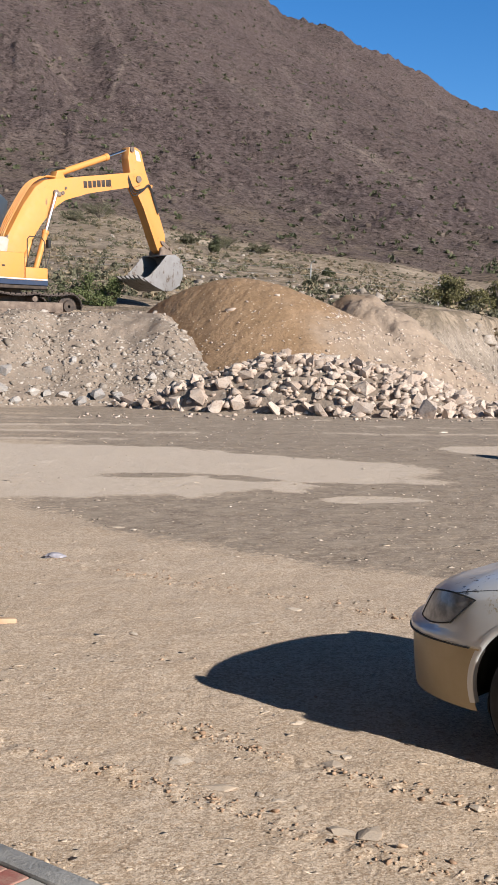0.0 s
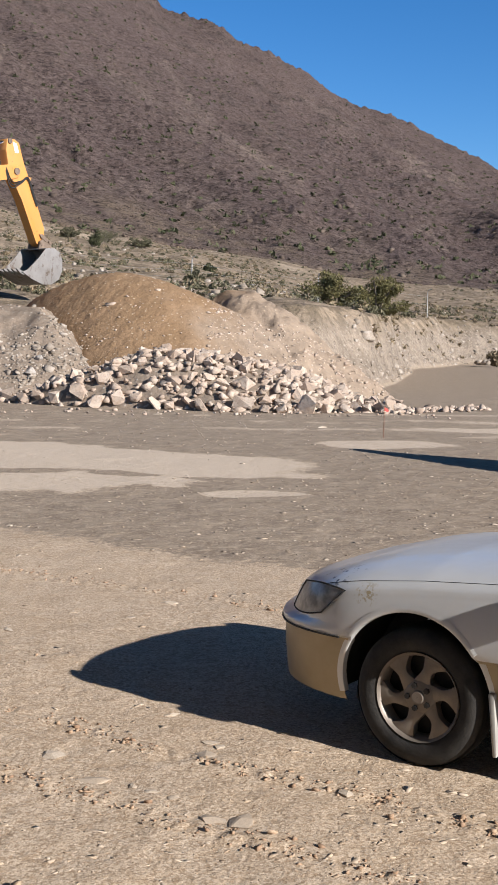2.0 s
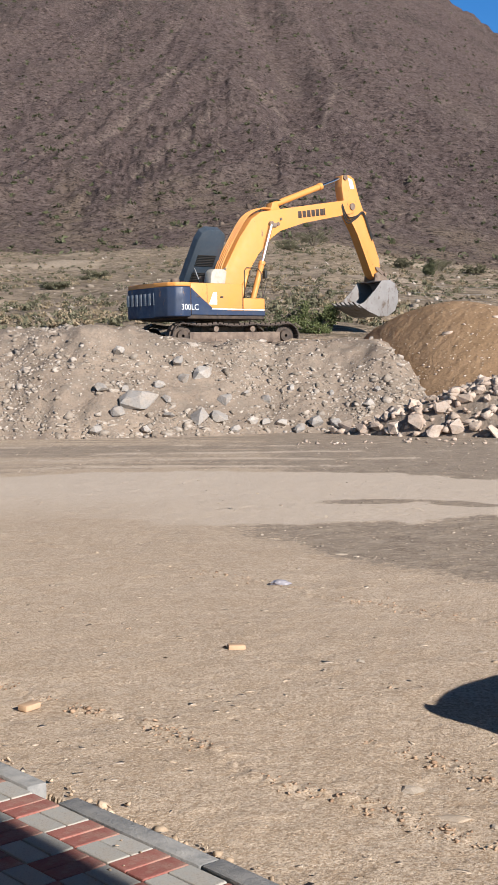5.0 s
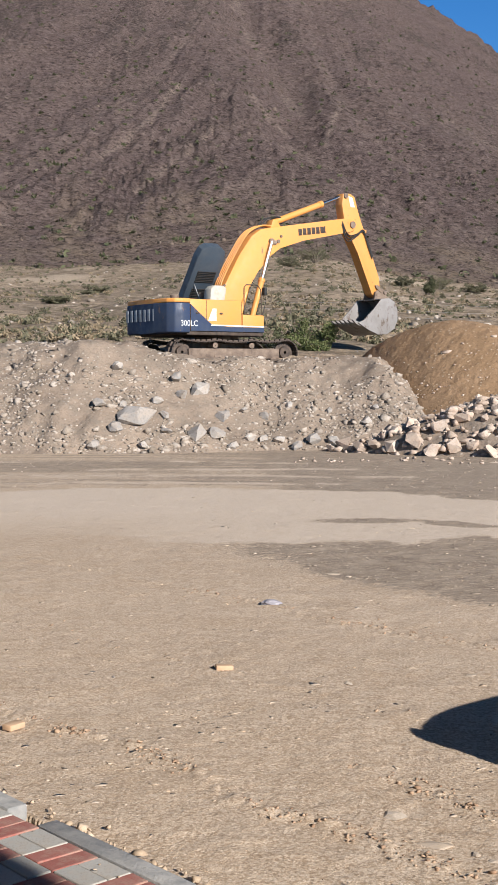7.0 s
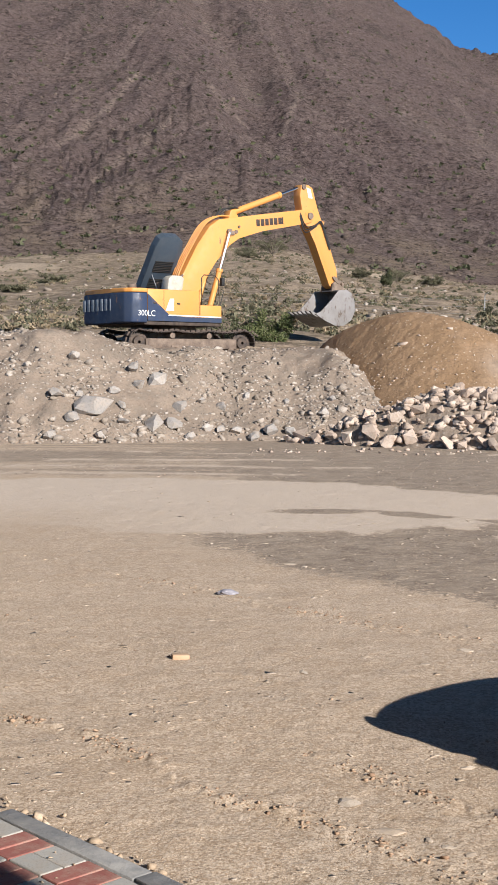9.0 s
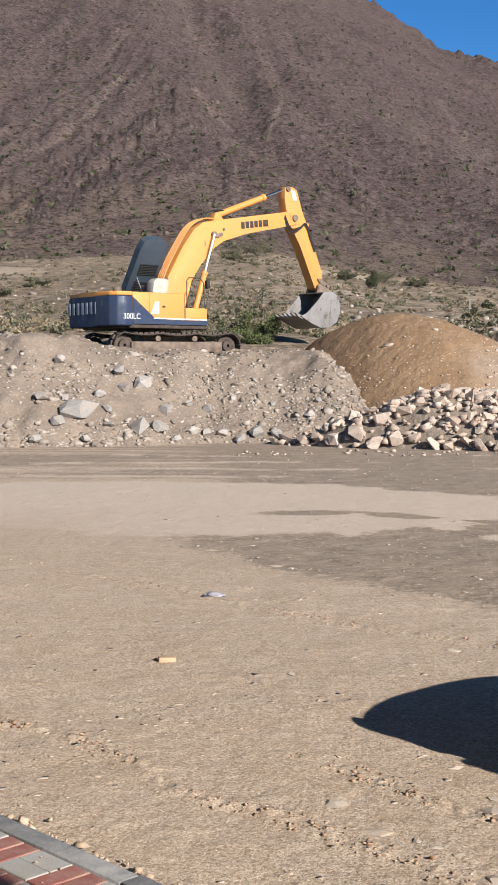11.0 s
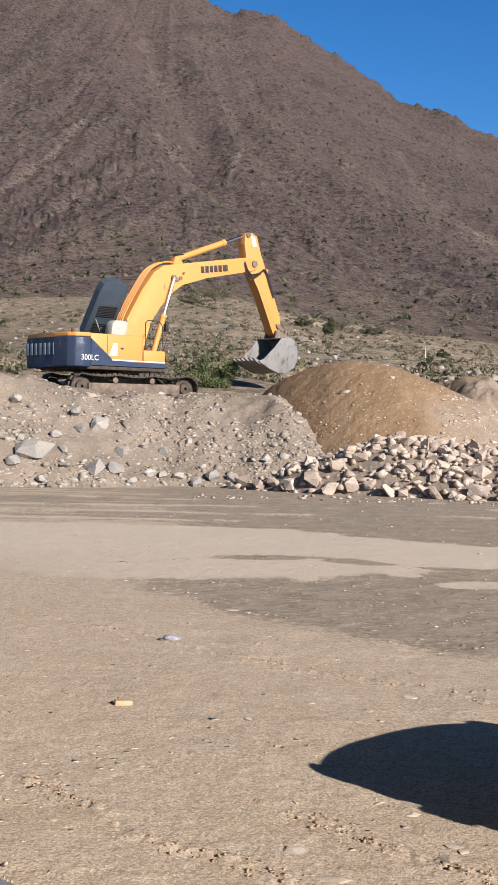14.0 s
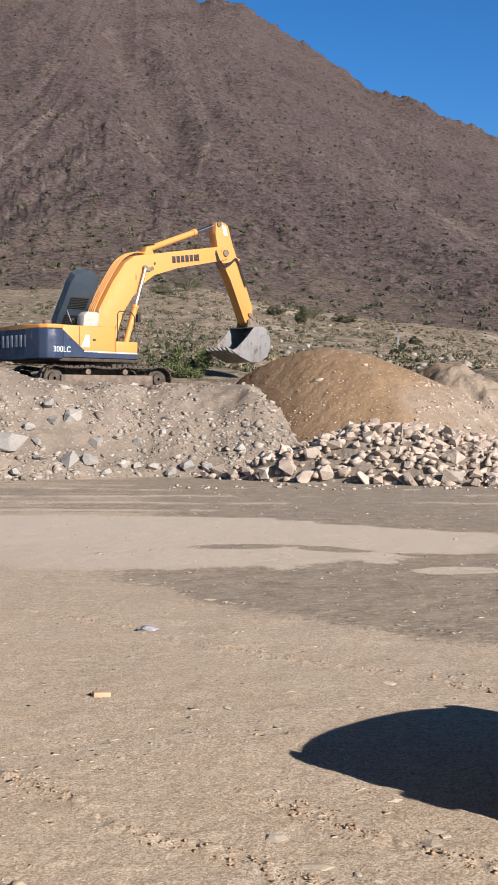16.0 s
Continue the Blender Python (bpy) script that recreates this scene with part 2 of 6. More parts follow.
def ground_mat():
    m = Mat("packed_dirt", 0.95, spec=0.15)
    big, mid, fine, grain = m.noise(0.35, 4), m.noise(2.2, 5), m.noise(14, 5, 0.65), m.noise(95, 3, 0.7)
    dust = m.mix(m.ramp(big, (0.35, 0.0), (0.65, 1.0)), (0.55, 0.43, 0.312), (0.61, 0.488, 0.365))
    dust = m.mix(m.ramp(mid, (0.45, 0.0), (0.7, 1.0)), dust, (0.52, 0.395, 0.275))
    dust = m.mix(m.ramp(fine, (0.36, 0.6), (0.50, 0.0)), dust, (0.40, 0.29, 0.19))
    dust = m.mix(m.ramp(m.noise(42, 3, 0.65), (0.42, 0.85), (0.50, 0.0)), dust, (0.36, 0.26, 0.17))
    dust = m.mix(m.ramp(m.noise(60, 3, 0.6), (0.54, 0.0), (0.60, 0.85)), dust, (0.72, 0.59, 0.45))
    dust = m.mix(m.ramp(m.noise(6.5, 6, 0.8, stretch=(1, 1.8, 1)), (0.36, 0.6), (0.46, 0.0)), dust, (0.38, 0.275, 0.18))
    dust = m.mix(m.ramp(m.noise(4.5, 6, 0.8, stretch=(1, 2.0, 1)), (0.55, 0.0), (0.63, 0.6)), dust, (0.68, 0.55, 0.415))
    dust = m.mix(m.math("MULTIPLY", m.attr("pale"), m.ramp(m.noise(9, 5, 0.7, stretch=(1, 1.6, 1)), (0.36, 0.35), (0.52, 0.95))), dust, (0.66, 0.55, 0.435))
    peb = m.cells(55, "F1", "Color")
    pebd = m.cells(55, "F1", "Distance")
    grit = m.mix(peb, (0.226, 0.181, 0.132), (0.58, 0.482, 0.366))
    grit = m.mix(m.ramp(m.cells(21, "F1", "Color"), (0.35, 0.55), (0.5, 0.0)), grit, (0.20, 0.155, 0.11))
    grit = m.mix(m.ramp(m.cells(27, "F1", "Color"), (0.72, 0.0), (0.8, 0.7)), grit, (0.60, 0.51, 0.40))
    grit = m.mix(m.ramp(pebd, (0.1, 0.0), (0.6, 0.8)), grit, (0.185, 0.137, 0.102))
    grit = m.mix(m.ramp(mid, (0.35, 0.0), (0.7, 0.75)), grit, (0.41, 0.332, 0.248))
    grit = m.mix(m.ramp(m.noise(5.5, 6, 0.85, stretch=(1, 2.2, 1)), (0.38, 0.7), (0.48, 0.0)), grit, (0.19, 0.145, 0.10))
    grit = m.mix(m.ramp(m.noise(7.5, 6, 0.85, stretch=(1, 2.2, 1)), (0.54, 0.0), (0.60, 0.75)), grit, (0.53, 0.435, 0.33))
    dust = m.mix(m.ramp(grain, (0.3, 0.28), (0.6, 0.0)), dust, (0.24, 0.17, 0.115))
    plain = m.mix(m.ramp(m.noise(0.12, 5, 0.6), (0.38, 0.0), (0.62, 1.0)), (0.36, 0.278, 0.20), (0.275, 0.213, 0.15))
    plain = m.mix(m.ramp(m.noise(0.9, 5, 0.7), (0.45, 0.0), (0.56, 0.85)), plain, (0.145, 0.113, 0.078))
    plain = m.mix(m.ramp(m.noise(0.05, 3), (0.60, 0.0), (0.68, 0.7)), plain, (0.46, 0.37, 0.275))
    plain = m.mix(m.ramp(m.noise(5, 4, 0.7), (0.35, 0.6), (0.5, 0.0)), plain, (0.11, 0.09, 0.06))
    speck = m.math("ADD", m.math("MULTIPLY", m.math("SUBTRACT", m.noise(9, 5, 0.75), 0.5), 2.3), m.math("MULTIPLY", m.math("SUBTRACT", m.noise(34, 3, 0.7), 0.5), 1.5))
    col = m.mix(m.ramp(m.math("ADD", m.attr("grit"), speck), (0.40, 0.0), (0.60, 1.0)), dust, grit)
    flake = m.math("MULTIPLY", m.ramp(m.cells(16, "F1", "Distance", (1, 1.6, 1)), (0.10, 1.0), (0.2, 0.0)), m.ramp(m.cells(16, "F1", "Color", (1, 1.6, 1)), (0.55, 0.0), (0.7, 0.8)))
    col = m.mix(flake, col, (0.60, 0.49, 0.37))
    col = m.mix(m.ramp(m.noise(170, 2, 0.6), (0.38, 0.7), (0.45, 0.0)), col, (0.17, 0.12, 0.08))
    cut = m.mix(m.ramp(m.noise(0.8, 5, 0.7), (0.40, 0.0), (0.60, 1.0)), (0.215, 0.173, 0.134), (0.30, 0.243, 0.188))
    cut = m.mix(m.ramp(m.noise(5, 5, 0.75), (0.36, 0.8), (0.47, 0.0)), cut, (0.11, 0.088, 0.067))
    cut = m.mix(m.ramp(m.noise(7, 4, 0.75), (0.55, 0.0), (0.62, 0.8)), cut, (0.42, 0.36, 0.295))
    col = m.mix(m.attr("cut"), col, cut)
    m.color(m.mix(m.attr("plain"), col, plain))
    m.bump(m.math("MULTIPLY", m.attr("cut"), m.noise(1.1, 5, 0.7)), 0.6, 0.8).bump(m.noise(3.0, 5, 0.6), 0.10, 0.05).bump(fine, 0.18, 0.012).bump(pebd, 0.25, 0.008).bump(grain, 0.7, 0.004)
    return m.mat


def mountain_mat():
    m = Mat("dark_rocky_hillside", 0.95, spec=0.12)
    big, mid, fine = m.noise(0.007, 4, 0.55), m.noise(0.035, 5, 0.6), m.noise(0.55, 5, 0.75)
    col = m.mix(m.ramp(big, (0.38, 0.0), (0.62, 1.0)), (0.094, 0.067, 0.062), (0.121, 0.087, 0.079))
    col = m.mix(m.ramp(mid, (0.45, 0.0), (0.70, 0.6)), col, (0.136, 0.099, 0.083))
    col = m.mix(m.math("MULTIPLY", m.attr("scree"), m.ramp(m.noise(0.25, 4, 0.7), (0.36, 0.25), (0.6, 1.0))), col, (0.27, 0.21, 0.17))
    col = m.mix(m.math("MULTIPLY", m.attr("low"), m.ramp(m.noise(0.08, 5, 0.65), (0.38, 0.1), (0.62, 0.85))), col, (0.195, 0.148, 0.102))
    col = m.mix(m.math("MULTIPLY", m.attr("crag"), 0.75), col, (0.070, 0.053, 0.047))
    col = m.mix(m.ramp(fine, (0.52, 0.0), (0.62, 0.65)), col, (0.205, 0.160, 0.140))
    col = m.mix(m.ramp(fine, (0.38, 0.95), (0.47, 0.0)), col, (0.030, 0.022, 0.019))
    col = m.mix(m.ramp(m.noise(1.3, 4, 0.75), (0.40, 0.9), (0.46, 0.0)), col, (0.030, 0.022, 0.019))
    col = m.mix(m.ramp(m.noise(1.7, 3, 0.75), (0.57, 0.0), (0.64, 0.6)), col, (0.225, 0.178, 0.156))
    m.color(col)
    m.bump(m.noise(0.14, 4, 0.65), 0.45, 1.6).bump(fine, 0.9, 1.3).bump(m.noise(1.5, 3, 0.75), 0.8, 0.5)
    return m.mat


def bank_mat(name, a, b, c, stone=(0.42, 0.36, 0.29), scale=1.0):
    m = Mat(name, 0.95, spec=0.15)
    big, mid, fine = m.noise(0.5 * scale, 4), m.noise(2.5 * scale, 5, 0.65), m.noise(16 * scale, 4, 0.7)
    col = m.mix(m.ramp(big, (0.36, 0.0), (0.62, 1.0)), a, b)
    col = m.mix(m.ramp(mid, (0.42, 0.0), (0.66, 0.85)), col, c)
    col = m.mix(m.ramp(fine, (0.3, 0.55), (0.5, 0.0)), col, tuple(v * 0.45 for v in a))
    col = m.mix(m.attr("gravel"), col, m.mix(m.ramp(mid, (0.4, 0.0), (0.6, 1.0)), (0.325, 0.25, 0.185), (0.265, 0.203, 0.15)))
    spots = m.cells(7 * scale, "F1", "Distance")
    col = m.mix(m.math("MULTIPLY", m.ramp(spots, (0.16, 1.0), (0.26, 0.0)), m.ramp(m.cells(7 * scale, "F1", "Color"), (0.45, 0.0), (0.75, 0.9))), col, stone)
    m.color(col)
    m.bump(mid, 0.5, 0.12).bump(spots, 0.35, -0.04).bump(fine, 0.6, 0.03)
    return m.mat


def stone_mat(name, a, b, c, scale=4.0, deep=0.05):
    m = Mat(name, 0.9, spec=0.2)
    pick = m.math("FRACT", m.math("ADD", m.random(), m.island()))
    col = m.mix(m.ramp(pick, (0.15, 0.0), (0.85, 1.0)), a, b)
    col = m.mix(m.ramp(m.noise(scale, 5, 0.65), (0.42, 0.0), (0.65, 0.8)), col, c)
    col = m.mix(m.ramp(m.noise(scale * 6, 4, 0.7), (0.3, 0.5), (0.5, 0.0)), col, tuple(v * 0.4 for v in a))
    m.color(col)
    m.bump(m.noise(scale * 1.5, 5, 0.65), 0.7, deep).bump(m.noise(scale * 9, 4, 0.7), 0.6, deep * 0.2)
    return m.mat


def leaf_mat(name, a, b):
    m = Mat(name, 0.75, spec=0.2)
    m.color(m.mix(m.island(), a, b))
    return m.mat


def plain_mat(name, a, b, rough=0.6, metal=0.0, scale=6.0, bump=0.2, spec=0.4):
    m = Mat(name, rough, metal, spec)
    m.color(m.mix(m.ramp(m.noise(scale, 6, 0.65), (0.35, 0.0), (0.65, 1.0)), a, b))
    if bump:
        m.bump(m.noise(scale * 8, 4, 0.6), bump, 0.01)
    return m.mat


def worn_paint(name, base, dirt, rust, rough=0.45, amount=0.62, scale=1.6):
    m = Mat(name, rough, spec=0.45)
    col = m.mix(m.ramp(m.noise(scale, 6, 0.65), (0.4, 0.0), (0.75, 0.7)), base, dirt)
    col = m.mix(m.ramp(m.noise(scale * 2.2, 7, 0.75, stretch=(1, 1, 0.45)), (amount, 0.0), (amount + 0.05, 0.9)), col, rust)
    m.color(col).rough(m.ramp(m.noise(scale * 3, 5), (0.3, rough - 0.1), (0.7, rough + 0.25)))
    m.bump(m.noise(scale * 14, 4, 0.6), 0.12, 0.01)
    return m.mat


M_GROUND, M_MOUNTAIN = ground_mat(), mountain_mat()
M_BANK = bank_mat("gravelly_spoil", (0.235, 0.182, 0.138), (0.295, 0.23, 0.174), (0.20, 0.165, 0.13), (0.39, 0.345, 0.295))
M_PILE = bank_mat("brown_fill_sand", (0.225, 0.142, 0.078), (0.285, 0.185, 0.108), (0.25, 0.16, 0.09), (0.45, 0.36, 0.26))
M_ROCK = stone_mat("pale_quarry_stone", (0.36, 0.285, 0.225), (0.56, 0.465, 0.38), (0.42, 0.31, 0.235), 3.0)
M_STONE = stone_mat("grey_field_stone", (0.20, 0.165, 0.13), (0.46, 0.40, 0.34), (0.29, 0.235, 0.18), 5.0, 0.025)
M_PEBBLE = stone_mat("tan_pebble", (0.38, 0.285, 0.195), (0.54, 0.425, 0.31), (0.44, 0.335, 0.235), 20.0, 0.004)
M_GREY_PEBBLE = stone_mat("grey_pebble", (0.22, 0.18, 0.14), (0.46, 0.38, 0.30), (0.33, 0.265, 0.2), 20.0, 0.004)
M_CLOD = stone_mat("reddish_clod", (0.28, 0.18, 0.115), (0.46, 0.335, 0.23), (0.36, 0.245, 0.16), 20.0, 0.003)
M_LEAF = leaf_mat("dusty_green_leaf", (0.045, 0.05, 0.024), (0.11, 0.112, 0.060))
M_SCRUB = leaf_mat("grey_green_scrub", (0.075, 0.072, 0.042), (0.155, 0.142, 0.088))
M_DRY = leaf_mat("dry_scrub", (0.16, 0.125, 0.08), (0.30, 0.235, 0.15))
M_BARK = plain_mat("grey_bark", (0.10, 0.08, 0.06), (0.20, 0.165, 0.13), 0.9)
M_STEEL = plain_mat("galvanised_steel", (0.36, 0.36, 0.35), (0.48, 0.47, 0.45), 0.5, 0.6)
M_KERB = plain_mat("grey_concrete_kerb", (0.20, 0.20, 0.195), (0.34, 0.325, 0.30), 0.9, 0, 9, 0.5)


def paver_mat(name, a, b):
    m = Mat(name, 0.9, spec=0.2)
    col = m.mix(m.random(), a, b)
    col = m.mix(m.ramp(m.noise(9, 5, 0.65), (0.42, 0.0), (0.7, 0.7)), col, (0.42, 0.34, 0.26))
    col = m.mix(m.ramp(m.noise(120, 3, 0.7), (0.3, 0.5), (0.5, 0.0)), col, tuple(v * 0.6 for v in a))
    m.color(col).bump(m.noise(160, 3, 0.7), 0.5, 0.003)
    return m.mat


M_RED = paver_mat("red_concrete_paver", (0.29, 0.105, 0.085), (0.36, 0.15, 0.12))
M_GREY = paver_mat("grey_concrete_paver", (0.36, 0.345, 0.31), (0.43, 0.41, 0.37))
M_PLASTER = plain_mat("cream_plaster", (0.55, 0.50, 0.42), (0.62, 0.57, 0.49), 0.9, 0, 2, 0.2)


# ---- terrain ----
BANK_X, BANK_Y = (-60, 2, 7, 9.5, 12, 18, 26, 40, 80), (41, 41, 42, 47, 56, 78, 97, 108, 118)
FOOT_AZ, FOOT_EL = (-40, -19, -14, -9, -6, -3.5, 1.5, 4, 6.6, 9.2, 13.7, 17, 40), (5.1, 5.1, 5.2, 5.5, 5.4, 4.9, 4.1, 3.8, 3.4, 2.85, 2.35, 2.1, 1.6)
FOOT_R, EYE_Z = 240.0, 1.95


def terrain(x, y):
    """Height of the ground without the heaps, and how far it belongs to the scrub plain."""
    r, az = np.hypot(x, y), np.degrees(np.arctan2(x, np.maximum(y, 0.01)))
    az = np.where(y < 0.5, np.sign(x) * 60, az)
    edge = np.interp(x, BANK_X, BANK_Y) + 1.2 * fbm(x * 0.16, y * 0.05, 3, 5)
    wide = np.interp(x, (6, 12, 30), (5.0, 5.0, 9.0))
    up = smooth(0, 1, (y - edge) / wide)
    top = np.interp(x, (0, 9, 20), (2.4, 2.7, 3.1))
    foot = EYE_Z + FOOT_R * np.tan(np.radians(np.interp(az, FOOT_AZ, FOOT_EL)))
    run = np.clip((r - np.hypot(x, edge)) / np.maximum(FOOT_R - np.hypot(x, edge), 20), 0, 1)
    z = up * (top + (foot - top) * run ** 1.1 + 0.35 * fbm(x * 0.12, y * 0.12, 4, 9) * up + 1.5 * up * (1 - up) * fbm(x * 0.55, y * 0.35, 5, 10, 0.6) + 0.9 * fbm(x * 0.03, y * 0.03, 3, 12) * run)
    return z, up


def along(x, y):
    return 0.632 * x + 0.775 * y, 0.775 * x - 0.632 * y


def lot_relief(x, y):
    """Clods, ruts and hollows of the trodden lot; and the share of grey grit."""
    v, u = along(x, y)
    z = 0.010 * fbm(x * 0.4, y * 0.4, 3, 21) + 0.004 * fbm(x * 3.1, y * 3.1, 4, 25)
    for v0, depth, wob in ((3.95, 0.011, 0.07), (4.66, 0.011, 0.06), (7.5, 0.010, 0.10), (5.6, 0.005, 0.15)):
        d = v - v0 - wob * fbm(u * 0.9, u * 0.2 + v0, 3, 31)
        rough = 0.5 + 0.5 * vnoise(u * 8, v * 12, 35) + 0.8 * vnoise(u * 23, v * 23, 36)
        depth = depth * (0.25 + 0.75 * smooth(-5.0, -3.8, u)) if v0 == 4.66 else depth
        z = z + depth * np.exp(-(d / 0.055) ** 2) * np.clip(rough, 0, 2) - depth * 0.6 * np.exp(-((d + 0.13) / 0.09) ** 2)
    warp = fbm(x * 0.45, y * 0.32, 4, 41)
    vv = 0.675 * x + 0.738 * y
    near_edge = smooth(8.2, 8.9, vv + 0.45 * warp)
    left = smooth(-3.8, -1.6, x + 0.12 * (y - 14) + 0.7 * warp)
    fine = fbm(x * 1.6, y * 1.1, 3, 43)
    pale = 1 - smooth(0.90, 1.02, np.hypot((x + 4.2) / 6.9, (y - 19.0) / 3.9) + 0.10 * warp + 0.05 * fine)
    tongue = np.interp(x, (-2.2, -0.6, 0.3, 1.4, 2.3), (17.8, 18.0, 17.4, 16.8, 16.5))
    pale = pale * (1 - 0.9 * (1 - smooth(0.10, 0.28, np.abs(y - tongue) * 0.8 + 0.14 * fine)) * smooth(-2.4, -1.6, x) * (1 - smooth(2.0, 2.6, x)))
    for px, py, ax, ay in ((1.7, 15.4, 0.75, 0.35), (4.9, 22.9, 1.6, 0.9), (7.6, 26.5, 1.8, 1.0)):
        pale = np.maximum(pale, 0.9 * (1 - smooth(0.8, 1.1, np.hypot((x - px) / ax, (y - py) / ay) + 0.25 * warp + 0.15 * fine)))
    for py, ay in ((24.4, 0.35), (26.4, 0.45), (28.6, 0.4), (31.0, 0.5)):
        pale = np.maximum(pale, 0.7 * smooth(0.05, 0.5, vnoise(x * 0.22, y * 0.3, 47) + 0.4 * fine) * np.exp(-((y - py - 0.06 * x + 0.4 * warp) / ay) ** 2))
    pale = pale * (1 - (1 - smooth(14.5, 19.5, y)) * (1 - smooth(-5.0, -2.2, x + 0.5 * warp)))
    far = smooth(22.0, 25.2, y + 1.0 * warp + 0.7 * fine - 0.10 * x)
    grit = np.maximum(near_edge * left * 0.95, far * (0.64 + 0.24 * vnoise(x * 0.10, y * 1.1, 44) + 0.42 * vnoise(x * 0.22, y * 2.3, 45)) * (1 - 0.4 * smooth(31, 38, y)))
    grit = grit * (1 - 0.95 * pale) + 0.10 * np.clip(vnoise(x * 1.3, y * 1.3, 46), 0, 1)
    # thin broken crust on the sand, loose grains on the gravel
    for k, deep, seed in ((3.3, 0.0012, 52), (7.5, 0.0010, 54), (15.0, 0.0009, 56)):
        c = fbm(x * k + 0.4 * warp, y * k * 1.25, 3, seed)
        z = z + deep * (smooth(0.0, 0.10, c) + 0.7 * smooth(0.35, 0.45, c) - 0.8 * np.exp(-((c + 0.05) / 0.05) ** 2)) * (1 - smooth(18, 30, y))
    z = z + 0.004 * grit * fbm(x * 6, y * 6, 3, 51)
    return z, np.clip(grit, 0, 1), pale


def ground_z(x, y):
    x, y = np.asarray(x, float), np.asarray(y, float)
    z, up = terrain(x, y)
    return z + lot_relief(x, y)[0] * (1 - up)


def build_ground():
    az = np.radians(np.concatenate([np.linspace(-180, -32, 40, endpoint=False), np.linspace(-32, -25, 14, endpoint=False), np.linspace(-25, 24, 620, endpoint=False), np.linspace(24, 32, 14, endpoint=False), np.linspace(32, 180, 41)]))
    r = np.concatenate([np.linspace(0.05, 3.2, 14, endpoint=False), np.geomspace(3.2, 46, 640, endpoint=False), np.geomspace(46, 262, 200, endpoint=False), np.geomspace(262, 4600, 20)])
    A, R = np.meshgrid(az, r, indexing="ij")
    X, Y = R * np.sin(A), R * np.cos(A)
    z, up = terrain(X, Y)
    rel, grit, pale = lot_relief(X, Y)
    Z = z + rel * (1 - up)
    Z = np.where(R > 250, np.minimum(Z, 8.0), Z)
    v, u = along(X, Y)
    Z = np.where((v < 3.0) & (R < 40), Z - 0.05, Z)
    me = grid_mesh("ground", X, Y, Z, M_GROUND, {"grit": grit * (1 - up), "plain": smooth(0.6, 0.97, up), "cut": smooth(0.01, 0.10, up), "pale": pale * (1 - up)})
    tagged(new("ground", me), "sandy tan dirt lot with darker gravel patches and scrub plain", "ground", kind="structure")


SKY_AZ = (-40, -25, -15, -9.8, -7.1, -6.4, -6.0, -5.34, -4.07, -2.6, -1.8, -0.6, 0.3, 0.75, 1.45, 2.0, 2.7, 3.5, 4.0, 4.6, 5.0, 5.94, 7.12, 7.93, 9.14, 9.66, 10.63, 11.63, 13.65, 15.5, 17.06, 25, 40)
SKY_EL = (15, 19, 19.9, 19.0, 18.15, 17.78, 17.66, 17.8, 17.64, 16.7, 16.2, 15.53, 14.93, 14.66, 14.04, 13.97, 13.7, 13.58, 13.42, 12.93, 12.75, 12.43, 11.82, 11.48, 10.62, 10.38, 10.01, 9.74, 8.8, 7.9, 6.97, 4.5, 3)
# pale tracks of scree: bearing and height of both ends in degrees, width, paleness
TRACKS = ((-12.64, 12.96, -14.38, 11.12, 0.07, 0.8), (-14.38, 11.12, -16.1, 10.1, 0.07, 0.5), (-11.13, 11.1, -12.39, 9.98, 0.06, 0.8), (-12.39, 9.98, -14.63, 8.58, 0.07, 0.7), (-10.1, 16.6, -7.95, 13.1, 0.12, 0.4),
          (-7.95, 13.1, -7.2, 12.4, 0.14, 0.45), (-5.33, 12.3, -6.1, 11.1, 0.09, 0.7), (-9.5, 12.4, -7.95, 11.65, 0.08, 0.5), (-7.95, 11.1, 0.17, 7.15, 0.20, 0.32), (0.17, 7.15, 5.1, 5.45, 0.22, 0.3))
TRACKS += ((-0.8, 11.1, 5.1, 7.9, 0.2, 0.35), (5.2, 8.1, 5.8, 7.7, 0.22, 0.75), (5.8, 7.7, 7.65, 6.95, 0.14, 0.5), (1.6, 11.7, 2.6, 9.95, 0.12, 0.4), (2.6, 9.95, 4.9, 8.2, 0.14, 0.4), (7.8, 10.4, 9.95, 8.9, 0.14, 0.3),
           (12.2, 7.9, 14.95, 6.4, 0.13, 0.6), (13.2, 4.9, 14.2, 3.95, 0.12, 0.75))


